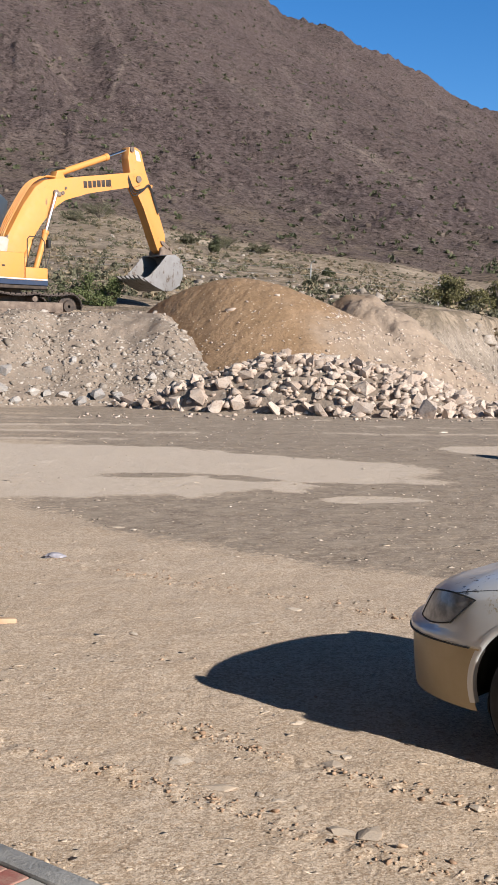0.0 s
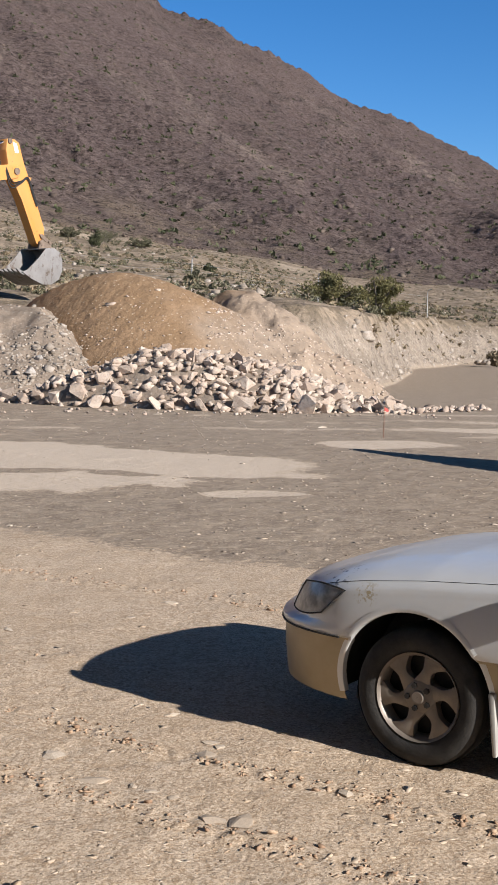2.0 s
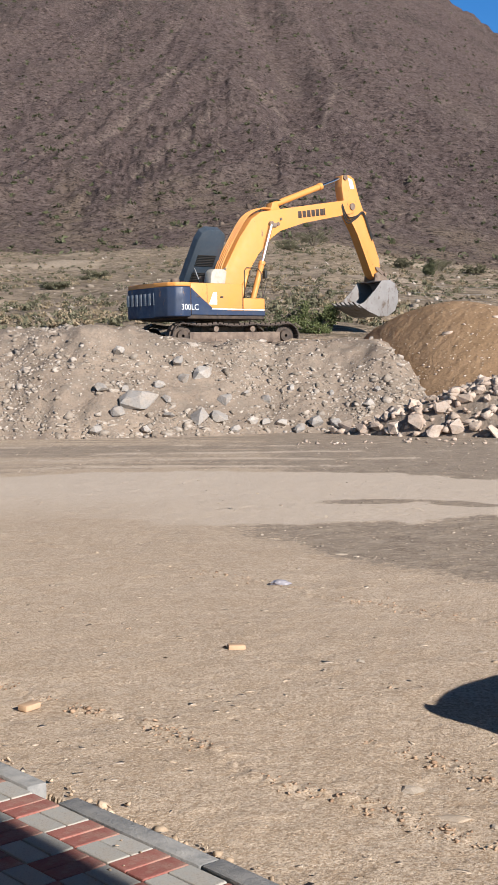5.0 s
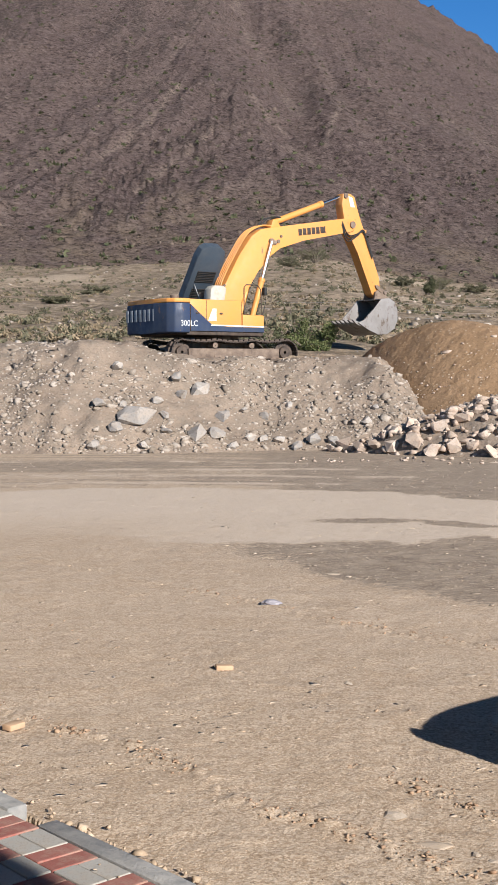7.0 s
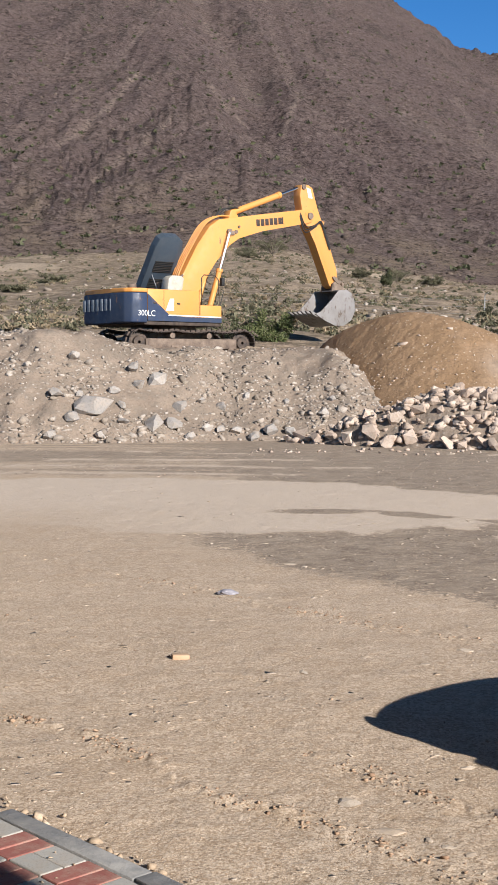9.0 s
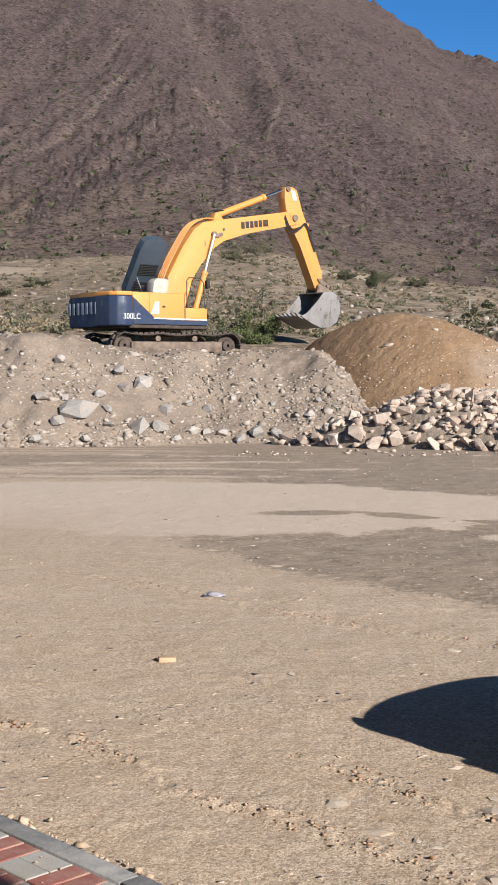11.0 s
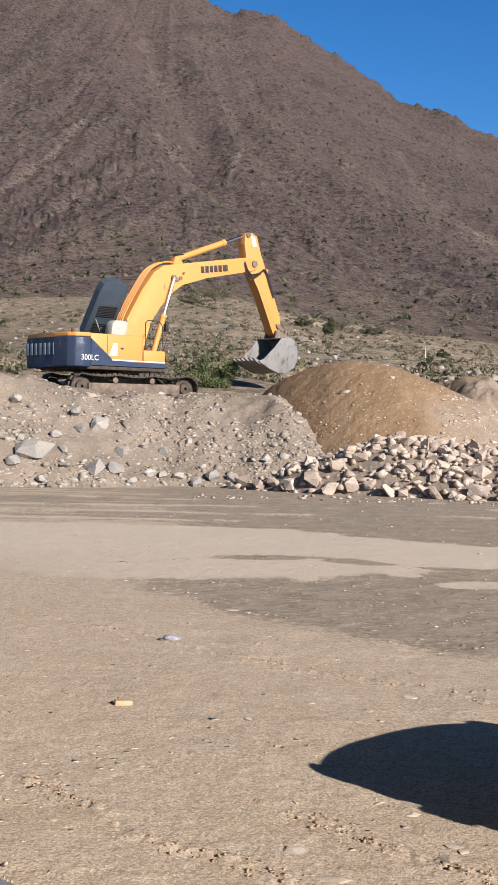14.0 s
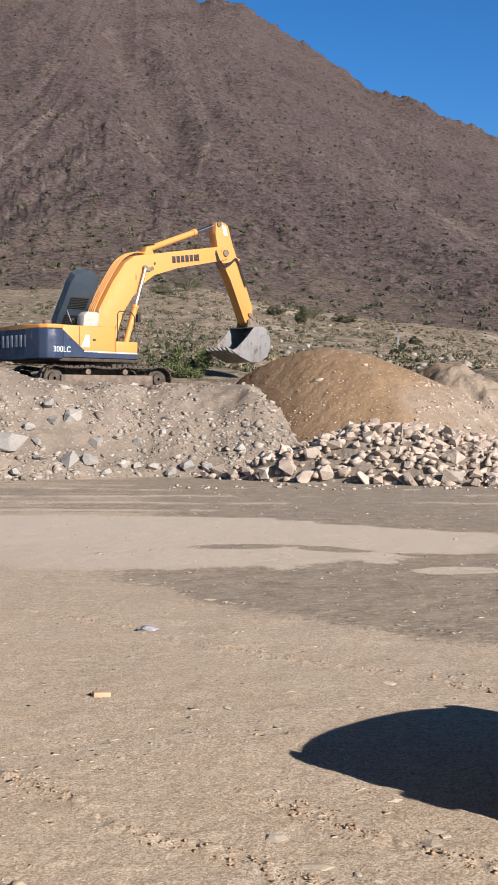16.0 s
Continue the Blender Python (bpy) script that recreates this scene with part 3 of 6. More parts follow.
def build_mountain():
    az = np.linspace(-36, 32, 980)
    s = np.concatenate([np.linspace(-0.03, 1.0, 360), np.linspace(1.01, 1.6, 24)])
    A, S = np.meshgrid(az, s, indexing="ij")
    rad = np.radians(A)
    ridge = 860.0
    R = FOOT_R + (ridge - FOOT_R) * S
    X, Y = R * np.sin(rad), R * np.cos(rad)
    foot = EYE_Z + FOOT_R * np.tan(np.radians(np.interp(A, FOOT_AZ, FOOT_EL)))
    line = np.interp(az, SKY_AZ, SKY_EL)
    step = az[1] - az[0]
    bell = np.exp(-0.5 * (np.arange(-90, 91) * step / 2.4) ** 2)
    calm = np.convolve(np.pad(line, 90, mode="edge"), bell / bell.sum(), "valid")
    crown = line - calm
    teeth = 0.05 * vnoise(az * 3, az * 0, 61) + 0.05 * vnoise(az * 9, az * 0, 62) + 0.03 * vnoise(az * 14, az * 0, 63)
    top = EYE_Z + ridge * np.tan(np.radians(calm[:, None] + crown[:, None] * smooth(0.72, 1.0, S) + teeth[:, None] * smooth(0.975, 1.0, S)))
    body = np.where(S <= 1, np.clip(S, 0, 1) ** 1.12, 1 - 0.9 * (S - 1))
    Z = foot + (top - foot) * body
    E = np.degrees(np.arctan2(Z - EYE_Z, R))
    # the fall lines run down and outwards from the summit on both sides
    U = A + 1.55 * np.tanh((A + 8.5) / 3.0) * (E - 10)
    window = np.clip(S / 0.10, 0, 1) * np.clip((1 - S) / 0.08, 0, 1)
    rough = fbm(A * 1.6, S * 26, 4, 95, 0.65)
    crag = np.clip(fbm(A * 0.9, S * 18, 4, 81, 0.65), 0, 2)
    gully = fbm(U * 0.30, E * 0.12, 3, 71, 0.5)
    rib = 1 - 2 * np.abs(vnoise(U * 0.8 + 0.3 * vnoise(A * 0.6, E * 0.6, 75), E * 0.10, 74))
    side = 0.35 + 0.65 * smooth(0.3, 4, np.abs(A + 8.5))
    Z = Z + window * side * (2.0 * gully + 0.55 * rib)
    Z += window * (1.6 * fbm(X * 0.016, Y * 0.016, 4, 77) + 0.7 * crag)
    # the ravine between the two shoulders
    ravine = np.interp(E, (4, 7, 9.8, 11.1, 13.1, 16.6, 20), (7, 0.2, -5.2, -7.5, -7.7, -9.9, -11))
    Z -= window * 6.0 * np.exp(-((A - ravine) / 1.3) ** 2) * smooth(5.5, 9.0, E)
    Z += np.clip(S * 8, 0, 1) * (0.5 * fbm(X * 0.10, Y * 0.10, 3, 78, 0.6) + 0.7 * np.clip(fbm(X * 0.3, Y * 0.3, 2, 79), 0, 1))
    spur = 1 - smooth(0.0, 1.0, np.hypot((A - 19.5) / 5.6, (S - 0.28) / 0.26))
    Z += 13 * spur * (1 + 0.12 * fbm(X * 0.05, Y * 0.05, 3, 83))
    Z = np.where(S < 0, foot - 6, Z)
    streak = vnoise(U * 0.9, E * 0.15, 91) * 0.6 + vnoise(U * 2.6, E * 0.3, 92) * 0.5
    scree = 0.3 * smooth(0.35, 0.95, streak) * np.clip((1 - S) * 3, 0, 1)
    for a0, e0, a1, e1, wide, pale in TRACKS:
        t = np.clip(((A - a0) * (a1 - a0) + (E - e0) * (e1 - e0)) / ((a1 - a0) ** 2 + (e1 - e0) ** 2), 0, 1)
        d = np.hypot(A - a0 - (a1 - a0) * t, E - e0 - (e1 - e0) * t) + rough * (0.18 if wide > 0.1 else 0.025)
        scree = np.maximum(scree, 1.15 * pale * np.exp(-(d / (1.4 * wide)) ** 2))
    low = 1 - smooth(0.02, 0.13, S + 0.05 * fbm(A * 0.4, S * 4, 3, 93))
    low = np.maximum(low, 0.7 * (1 - smooth(0.4, 1.0, np.hypot((A + 12.5) / 3.0, (E - 7.2) / 1.6) + 0.3 * rough)))
    rock = smooth(0.45, 1.0, crag) * smooth(0.15, 0.5, S)
    t = np.clip(((A + 11.0) * -5 + (E - 11.6) * -3.6) / (25 + 13), 0, 1)
    spine = np.exp(-(np.hypot(A + 11.0 + 5 * t, E - 11.6 + 3.6 * t) / 1.1) ** 2)
    Z += spine * (1.6 + 1.5 * np.clip(rough, -0.3, 2))
    knob = smooth(0.88, 0.97, S) * np.exp(-((A - 2.9) / 1.3) ** 2) + 0.5 * smooth(0.9, 1.0, S)
    Z += np.where(S < 1.05, knob * 1.6 * np.clip(rough, -0.5, 2), 0)
    rock = np.clip(np.maximum(rock, 0.9 * spine * smooth(-0.1, 0.5, rough)) + knob * smooth(0, 0.6, rough), 0, 1)
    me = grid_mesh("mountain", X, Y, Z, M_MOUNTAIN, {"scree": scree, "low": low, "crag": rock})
    tagged(new("mountain", me), "bare dark brown rocky mountain with pale scree streaks", "mountain", kind="structure")
    return (A, S, X, Y, Z)


# ---- spoil bank, fill heap, rock heap ----
def bank_z(x, y):
    base = np.interp(x, (-45, -20, -11.6, -8.6, -5.7, -3.6, 0, 6), (33.2, 33.4, 33.6, 34.5, 35.9, 36.1, 36.2, 37))
    base = base + 0.35 * fbm(x * 0.5, y * 0.1, 3, 101)
    crest = np.interp(x, (-45, -20, -12.9, -11.4, -10.5, -9.6, -8.6, -7, -5, -3.2, 0), (3.0, 3.1, 3.12, 3.20, 3.06, 2.84, 2.70, 2.70, 2.78, 2.74, 2.7))
    front = (y - base) * 0.66
    right = (0.35 - x + 0.16 * (y - 40)) * 0.82
    back = np.where(x < -8.8, crest - np.clip(y - 41.2, 0, 1.7) * np.interp(x, (-11, -8.8), (0.5, 0.0)), crest)
    z = softmin(softmin(front, right, 0.18), back, 0.16)
    z = z + 0.22 * fbm(x * 0.45, y * 0.45, 4, 103) * np.clip(z, 0, 1) * np.where(y > 42, 0.25, 1.0) + 0.05 * fbm(x * 2.2, y * 2.2, 3, 107)
    return np.where(y > 47, np.minimum(z, 2.5), z)


HEAP_X = (-7.0, -4.3, -3.7, -3.1, -2.5, -2.02, -1.3, -0.75, 0, 0.71, 1.5, 2.17, 2.9, 3.7, 4.6, 5.6, 7.0, 11)
HEAP_Z = (-1.6, 1.0, 2.2, 2.95, 3.30, 3.53, 3.78, 3.90, 3.90, 3.80, 3.54, 3.26, 2.96, 2.62, 2.2, 1.65, 0.7, -2.2)
RIDGE_X = (0.5, 2.0, 2.7, 3.2, 3.6, 4.1, 4.8, 5.6, 6.31, 7.1, 7.81, 8.4, 11)
RIDGE_Z = (1.6, 2.65, 3.10, 3.42, 3.50, 3.30, 2.98, 2.45, 1.8, 1.2, 0.68, 0.2, -1.6)


def profile(x, y, cy, xs_, zs_, soft):
    """A long heap: its crest line as seen against the sky, falling away on both sides of cy."""
    top = sum(np.interp(x * 41 / cy + o, xs_, zs_) for o in (-0.3, -0.12, 0.0, 0.12, 0.3)) / 5
    d = np.abs(y - cy)
    return 1.95 + (top - 1.95) * cy / 41 - 0.72 * (np.sqrt(d * d + soft * soft) - soft)


def heap_z(x, y):
    dome = profile(x, y, np.interp(x, (-4, -1, 2, 8), (45.0, 43.4, 42.0, 41.3)), HEAP_X, HEAP_Z, 1.1) + 0.03 * fbm(x * 0.7, y * 0.6, 3, 111)
    ridge = profile(x, y, np.interp(x, (2, 4, 6, 8), (44.6, 43.6, 42.2, 41.3)), RIDGE_X, RIDGE_Z, 0.6) + 0.10 * fbm(x * 1.8, y * 1.8, 4, 112, 0.6)
    z = -softmin(-dome, -ridge, 0.12)
    return z + 0.025 * fbm(x * 0.5, y * 0.5, 3, 113) + 0.02 * fbm(x * 5, y * 5, 3, 115)


ROCK_X = (-3.9, -3.4, -2.1, -1.2, 0, 0.7, 1.2, 2.2, 3.1, 4.0, 4.8, 5.5, 6.3, 7.0, 7.6)
ROCK_Z = (0.0, 0.25, 0.62, 0.96, 1.34, 1.62, 1.56, 1.55, 1.38, 1.2, 1.08, 0.72, 0.45, 0.2, 0.0)


def rocks_z(x, y):
    front = np.interp(x, (-3.8, -2.7, -1.4, 1.0, 2.9, 4.3, 6.6, 8), (35.4, 34.9, 33.9, 33.0, 32.2, 31.8, 32.6, 33.0))
    top = np.interp(x, ROCK_X, ROCK_Z)
    t = np.clip((y - front) / np.maximum(35.0 - front, 0.6), 0, 1)
    return top * np.sin(t * math.pi / 2) ** 0.9 - np.clip(y - 35.6, 0, 3) * 0.35


def sheet(name, fn, x0, x1, y0, y1, step, mat, label, category):
    X, Y = np.meshgrid(np.arange(x0, x1, step), np.arange(y0, y1, step), indexing="ij")
    me = grid_mesh(name, X, Y, np.maximum(fn(X, Y), -0.25), mat, {"gravel": smooth(0.8, 4.6, X + 1.2 * fbm(X * 0.8, Y * 0.8, 3, 151)) if fn is heap_z else X * 0})
    return tagged(new(name, me), label, category)


build_ground()
MOUNT = build_mountain()
bank = sheet("earth_bank", bank_z, -44, 2.5, 32.4, 52, 0.11, M_BANK, "steep earth bank of gravelly tan spoil with embedded stones", "earth bank")
heap = sheet("dirt_mound", heap_z, -7, 11, 34.2, 48.5, 0.08, M_PILE, "large heap of brown sandy fill dirt beside the bank", "mound")
rock_heap = sheet("rubble_mound", lambda x, y: rocks_z(x, y) - 0.16, -4, 8, 31.4, 38, 0.15, M_BANK, "heap of pale broken quarry rocks on the lot", "mound")


# ---- excavator ----
Y_BASE = worn_paint("worn_yellow_paint", (0.62, 0.27, 0.062), (0.50, 0.245, 0.085), (0.19, 0.11, 0.06), 0.5, 0.63, 1.2)
M_NAVY = worn_paint("scuffed_navy_paint", (0.018, 0.033, 0.075), (0.045, 0.055, 0.075), (0.17, 0.10, 0.06), 0.5, 0.60, 1.5)
M_TRACK = plain_mat("dusty_track_steel", (0.045, 0.035, 0.03), (0.11, 0.08, 0.06), 0.75, 0.3, 5, 0.3)
M_FRAME = plain_mat("rusty_brown_frame", (0.11, 0.08, 0.062), (0.24, 0.18, 0.135), 0.85, 0.1, 4, 0.3)
M_BLACK = plain_mat("black_rubber", (0.012, 0.012, 0.012), (0.03, 0.028, 0.026), 0.65, 0, 20, 0.1)
M_CHROME = plain_mat("cylinder_chrome", (0.5, 0.5, 0.5), (0.6, 0.6, 0.6), 0.25, 1.0, 8, 0.0)
M_BUCKET = worn_paint("worn_bucket_steel", (0.23, 0.215, 0.205), (0.15, 0.135, 0.12), (0.10, 0.07, 0.05), 0.55, 0.56, 2.0)
M_WHITE = plain_mat("faded_white_mark", (0.55, 0.56, 0.55), (0.66, 0.66, 0.64), 0.6, 0, 14, 0.0)
M_INK = plain_mat("dark_lettering", (0.03, 0.022, 0.02), (0.06, 0.04, 0.03), 0.6, 0, 14, 0.0)
M_PALEBLUE = plain_mat("faded_pale_lettering", (0.20, 0.22, 0.24), (0.34, 0.36, 0.37), 0.6, 0, 6, 0.0)


def glass_mat(name, tint, rough=0.05):
    m = Mat(name, rough, spec=0.5)
    m.p.inputs["Transmission Weight"].default_value = 1.0
    m.p.inputs["IOR"].default_value = 1.45
    m.color(tint)
    return m.mat


M_GLASS = glass_mat("dark_cab_glass", (0.25, 0.30, 0.32))
EX_Z = 2.52
digger = root("excavator", "yellow and navy tracked excavator with raised engine hood on the bank", "excavator", m=pose(-8.7, 44.5, EX_Z, 0, 0, 48))
under = pose(0, 0, 0, 0, 0, 36 - 48)


def turn_at(c, degrees):
    """A turn in the plane of the boom, nose up, about the pin at c."""
    return Matrix.Translation(c) @ Matrix.Rotation(radians(-degrees), 4, "Y") @ Matrix.Translation(-c)


BOOM_FOOT, ARM_PIN, BUCKET_PIN = Vector((0.3, 0, 1.9)), Vector((6.62, 0, 5.0)), Vector((8.58, 0, 2.85))
BOOM_M = turn_at(BOOM_FOOT, 4.4)
ARM_M = Matrix.Translation(BOOM_M @ ARM_PIN - ARM_PIN) @ turn_at(ARM_PIN, -15.5)
BUCKET_M = Matrix.Translation(ARM_M @ BUCKET_PIN - BUCKET_PIN) @ turn_at(BUCKET_PIN, -3)


def digger_part(name, bm, mat, label="", parent=None, m=None):
    if m is not None:
        bm.transform(m)
    return part(name, bm, mat, parent or digger, label)


def track_line(n):
    """Centre line of a slack track: places and turns round two wheels."""
    L, R = 1.98, 0.43
    pts = [Vector((L * (1 - 2 * k / 40), 0, 0.06)) for k in range(41)]
    pts += [Vector((-L - R * math.sin(a), 0, 0.06 + R - R * math.cos(a))) for a in np.linspace(0.12, math.pi, 18)]
    pts += [Vector((-L + 2 * L * k / 40, 0, 0.06 + 2 * R - 0.055 * abs(math.sin(3 * math.pi * k / 40)) - 0.03 * math.sin(math.pi * k / 40))) for k in range(1, 41)]
    pts += [Vector((L + R * math.sin(a), 0, 0.06 + R + R * math.cos(a))) for a in np.linspace(0.12, math.pi - 0.1, 18)]
    pts.append(pts[0])
    run = np.cumsum([0] + [(b - a).length for a, b in zip(pts, pts[1:])])
    out = []
    for s in np.linspace(0, run[-1], n, endpoint=False):
        i = min(int(np.searchsorted(run, s, "right")) - 1, len(pts) - 2)
        a, b = pts[i], pts[i + 1]
        p = a.lerp(b, (s - run[i]) / max(run[i + 1] - run[i], 1e-6))
        out.append((p, math.degrees(math.atan2(-(b - a).z, (b - a).x))))
    return out


bm = bmesh.new()
box(bm, -0.098, 0.098, -0.30, 0.30, -0.018, 0.018)
box(bm, -0.085, -0.06, -0.30, 0.30, -0.048, -0.012)
box(bm, 0.02, 0.04, -0.30, 0.30, -0.04, -0.012)
box(bm, -0.08, 0.08, -0.12, 0.12, 0.01, 0.075)
SHOE = bpy.data.meshes.new("track_shoe")
bm.to_mesh(SHOE)
bm.free()
SHOE.materials.append(M_TRACK)
for side in (-1, 1):
    bm = bmesh.new()
    box(bm, -1.75, 1.75, -0.19, 0.19, 0.26, 0.62, 0.05)
    box(bm, -1.2, 1.2, 0.17 if side < 0 else -0.6, 0.6 if side < 0 else -0.17, 0.36, 0.60, 0.04)
    box(bm, -0.8, 0.9, -0.22, 0.22, 0.16, 0.40, 0.02)
    frame_part = part("track_frame", bm, M_FRAME, digger, "rusty brown track frame")
    frame_part.matrix_local = under @ pose(0, 1.3 * side, 0)
    for x, r, nm in ((-1.98, 0.35, "sprocket"), (1.98, 0.36, "idler")):
        bm = bmesh.new()
        lathe(bm, [(0.05, -0.16), (0.2, -0.16), (0.22, -0.06), (r * 0.85, -0.06), (r, -0.04), (r, 0.04), (r * 0.85, 0.06), (0.22, 0.06), (0.2, 0.16), (0.05, 0.16)], 28)
        bm.transform(pose(x, 0, 0.49))
        ob = part(nm, bm, M_TRACK, frame_part)
    for x in (-0.75, 0.65):
        bm = bmesh.new()
        lathe(bm, [(0.01, -0.2), (0.10, -0.2), (0.10, -0.1), (0.07, -0.05), (0.07, 0.05), (0.10, 0.1), (0.10, 0.2), (0.01, 0.2)], 16)
        bm.transform(pose(x, 0, 0.72))
        part("carrier_roller", bm, M_FRAME, frame_part)
    for k in range(8):
        bm = bmesh.new()
        lathe(bm, [(0.01, -0.22), (0.12, -0.22), (0.12, -0.08), (0.09, -0.05), (0.09, 0.05), (0.12, 0.08), (0.12, 0.22), (0.01, 0.22)], 14)
        bm.transform(pose(-1.5 + k * 3.0 / 7, 0, 0.21))
        part("track_roller", bm, M_FRAME, frame_part)
    for p, a in track_line(52):
        ob = new("track_shoe", SHOE)
        ob.parent = frame_part
        ob.matrix_basis = pose(p.x, 0, p.z, 0, a, 0)
bm = bmesh.new()
box(bm, -1.1, 1.1, -1.0, 1.0, 0.45, 0.85, 0.08)
cyl(bm, (0, 0, 0.8), (0, 0, 1.08), 0.78, n=36)
digger_part("car_body", bm, M_FRAME, "", None, under)

# upper works; x ahead, y to the cab side
bm = bmesh.new()
box(bm, -2.3, 1.02, -1.40, 1.45, 1.06, 1.24, 0.03)
digger_part("deck", bm, M_TRACK)


def outline_top(bm, pts, z0, z1, bevel):
    a = [bm.verts.new((x, y, z0)) for x, y in pts]
    b = [bm.verts.new((x, y, z1)) for x, y in pts]
    made = [bm.faces.new(a[::-1]), bm.faces.new(b)]
    for i in range(len(pts)):
        j = (i + 1) % len(pts)
        made.append(bm.faces.new((a[i], a[j], b[j], b[i])))
    bmesh.ops.bevel(bm, geom=list({e for f in made for e in f.edges}), offset=bevel, segments=3, affect="EDGES", profile=0.5)
    return bm


REAR = [(-2.2, -1.47), (-2.55, -1.47), (-2.78, -1.36), (-2.93, -1.1), (-3.0, -0.4), (-3.0, 0.6), (-2.93, 1.3), (-2.78, 1.56), (-2.5, 1.66), (-2.2, 1.66)]
bm = outline_top(bmesh.new(), REAR, 1.13, 2.14, 0.05)
weight = digger_part("counterweight", bm, M_NAVY, "scuffed navy cast counterweight")
bm = outline_top(bmesh.new(), [(x * 0.995, y * 0.99) for x, y in REAR], 2.143, 2.29, 0.04)
digger_part("counterweight_cap", bm, Y_BASE)
for k in range(7):
    bm = bmesh.new()
    w = 0.15 if k < 6 else 0.06
    box(bm, -0.004, 0.004, -w / 2, w / 2, 0, 0.40, 0.002)
    ob = part("letter_bar", bm, M_PALEBLUE, weight)
    ob.matrix_local = pose(-3.003, 1.20 - k * 0.265, 1.55)
bm = bmesh.new()
box(bm, -2.2, 0.05, -1.45, -0.75, 1.24, 2.28, 0.05)
side = digger_part("side_cover", bm, Y_BASE, "yellow engine side covers")
bm = bmesh.new()
prism(bm, [(-2.19, 1.20), (1.0, 1.20), (1.0, 1.36), (-0.6, 1.36), (-1.3, 1.42), (-2.19, 2.10)], -1.458, -1.449)
part("stripe", bm, M_NAVY, side, "navy painted stripe")
bm = bmesh.new()
prism(bm, [(-1.35, 1.385), (0.98, 1.37), (0.98, 1.41), (-1.30, 1.425)], -1.462, -1.4585)
part("white_line", bm, M_WHITE, side, "thin white painted line")
bm = bmesh.new()
prism(bm, [(-1.45, 1.55), (-1.10, 1.55), (-1.10, 1.97), (-1.26, 1.97)], -1.456, -1.449)
part("white_triangle", bm, M_WHITE, side, "white painted triangle")
for x in (-1.52, 0.0):
    bm = bmesh.new()
    box(bm, x - 0.008, x + 0.008, -1.4535, -1.44, 1.42, 2.25)
    part("panel_joint", bm, M_INK, side)
for x in (-0.9, -1.9):
    bm = bmesh.new()
    box(bm, x - 0.06, x + 0.06, -1.475, -1.44, 1.78, 1.84, 0.01)
    part("latch", bm, M_TRACK, side)
fc = bpy.data.curves.new("model_mark", "FONT")
fc.body, fc.size, fc.extrude = "300LC", 0.27, 0.003
tmp = new("model_mark", fc)
dg = bpy.context.evaluated_depsgraph_get()
me = bpy.data.meshes.new_from_object(tmp.evaluated_get(dg))
bpy.data.objects.remove(tmp)
me.materials.clear()
me.materials.append(M_WHITE)
ob = new("model_mark", me)
ob.parent = side
ob.matrix_basis = pose(-2.62, -1.476, 1.36, 90, 0, 0)
tagged(ob, "white model lettering")
bm = bmesh.new()
box(bm, 0.054, 1.02, -1.45, -0.62, 1.24, 1.80, 0.05)
digger_part("tool_box", bm, Y_BASE)
bm = bmesh.new()
tube(bm, [(0.15, -1.40, 1.8), (0.15, -1.40, 2.75), (0.25, -1.40, 2.85), (0.75, -1.40, 2.85), (0.9, -1.40, 2.7), (0.95, -1.4, 1.8)], 0.02, 8)
digger_part("handrail", bm, M_TRACK)
bm = bmesh.new()
tube(bm, [(0.95, -1.42, 1.8), (1.12, -1.42, 2.3), (1.05, -1.42, 2.6)], 0.012, 6)
box(bm, 0.98, 1.1, -1.52, -1.36, 2.5, 2.78, 0.02)
digger_part("mirror", bm, M_BLACK)
bm = bmesh.new()
box(bm, -2.2, 0.0, -0.746, 1.4, 1.24, 2.05, 0.04)
digger_part("engine_bay", bm, M_TRACK, "dark open engine bay")
bm = bmesh.new()
box(bm, -1.9, -0.9, -0.55, 0.5, 2.05, 2.36, 0.08)
cyl(bm, (-1.4, 0.6, 2.05), (-1.4, 0.6, 2.55), 0.16, n=16)
cyl(bm, (-0.6, 0.1, 2.05), (-0.6, 0.1, 2.62), 0.10, n=14)
box(bm, -0.55, -0.1, -0.6, 0.2, 2.05, 2.5, 0.03)
digger_part("engine", bm, M_FRAME)
bm = bmesh.new()
prism(bm, [(-0.85, 2.05), (-0.22, 2.05), (-0.08, 2.76), (-0.20, 2.84), (-0.62, 2.84), (-0.76, 2.72)], -0.72, -0.30, 0.05)
digger_part("tank", bm, plain_mat("dusty_off_white_paint", (0.36, 0.33, 0.27), (0.48, 0.45, 0.38), 0.6, 0, 5, 0.05), "dusty white tank behind the boom")
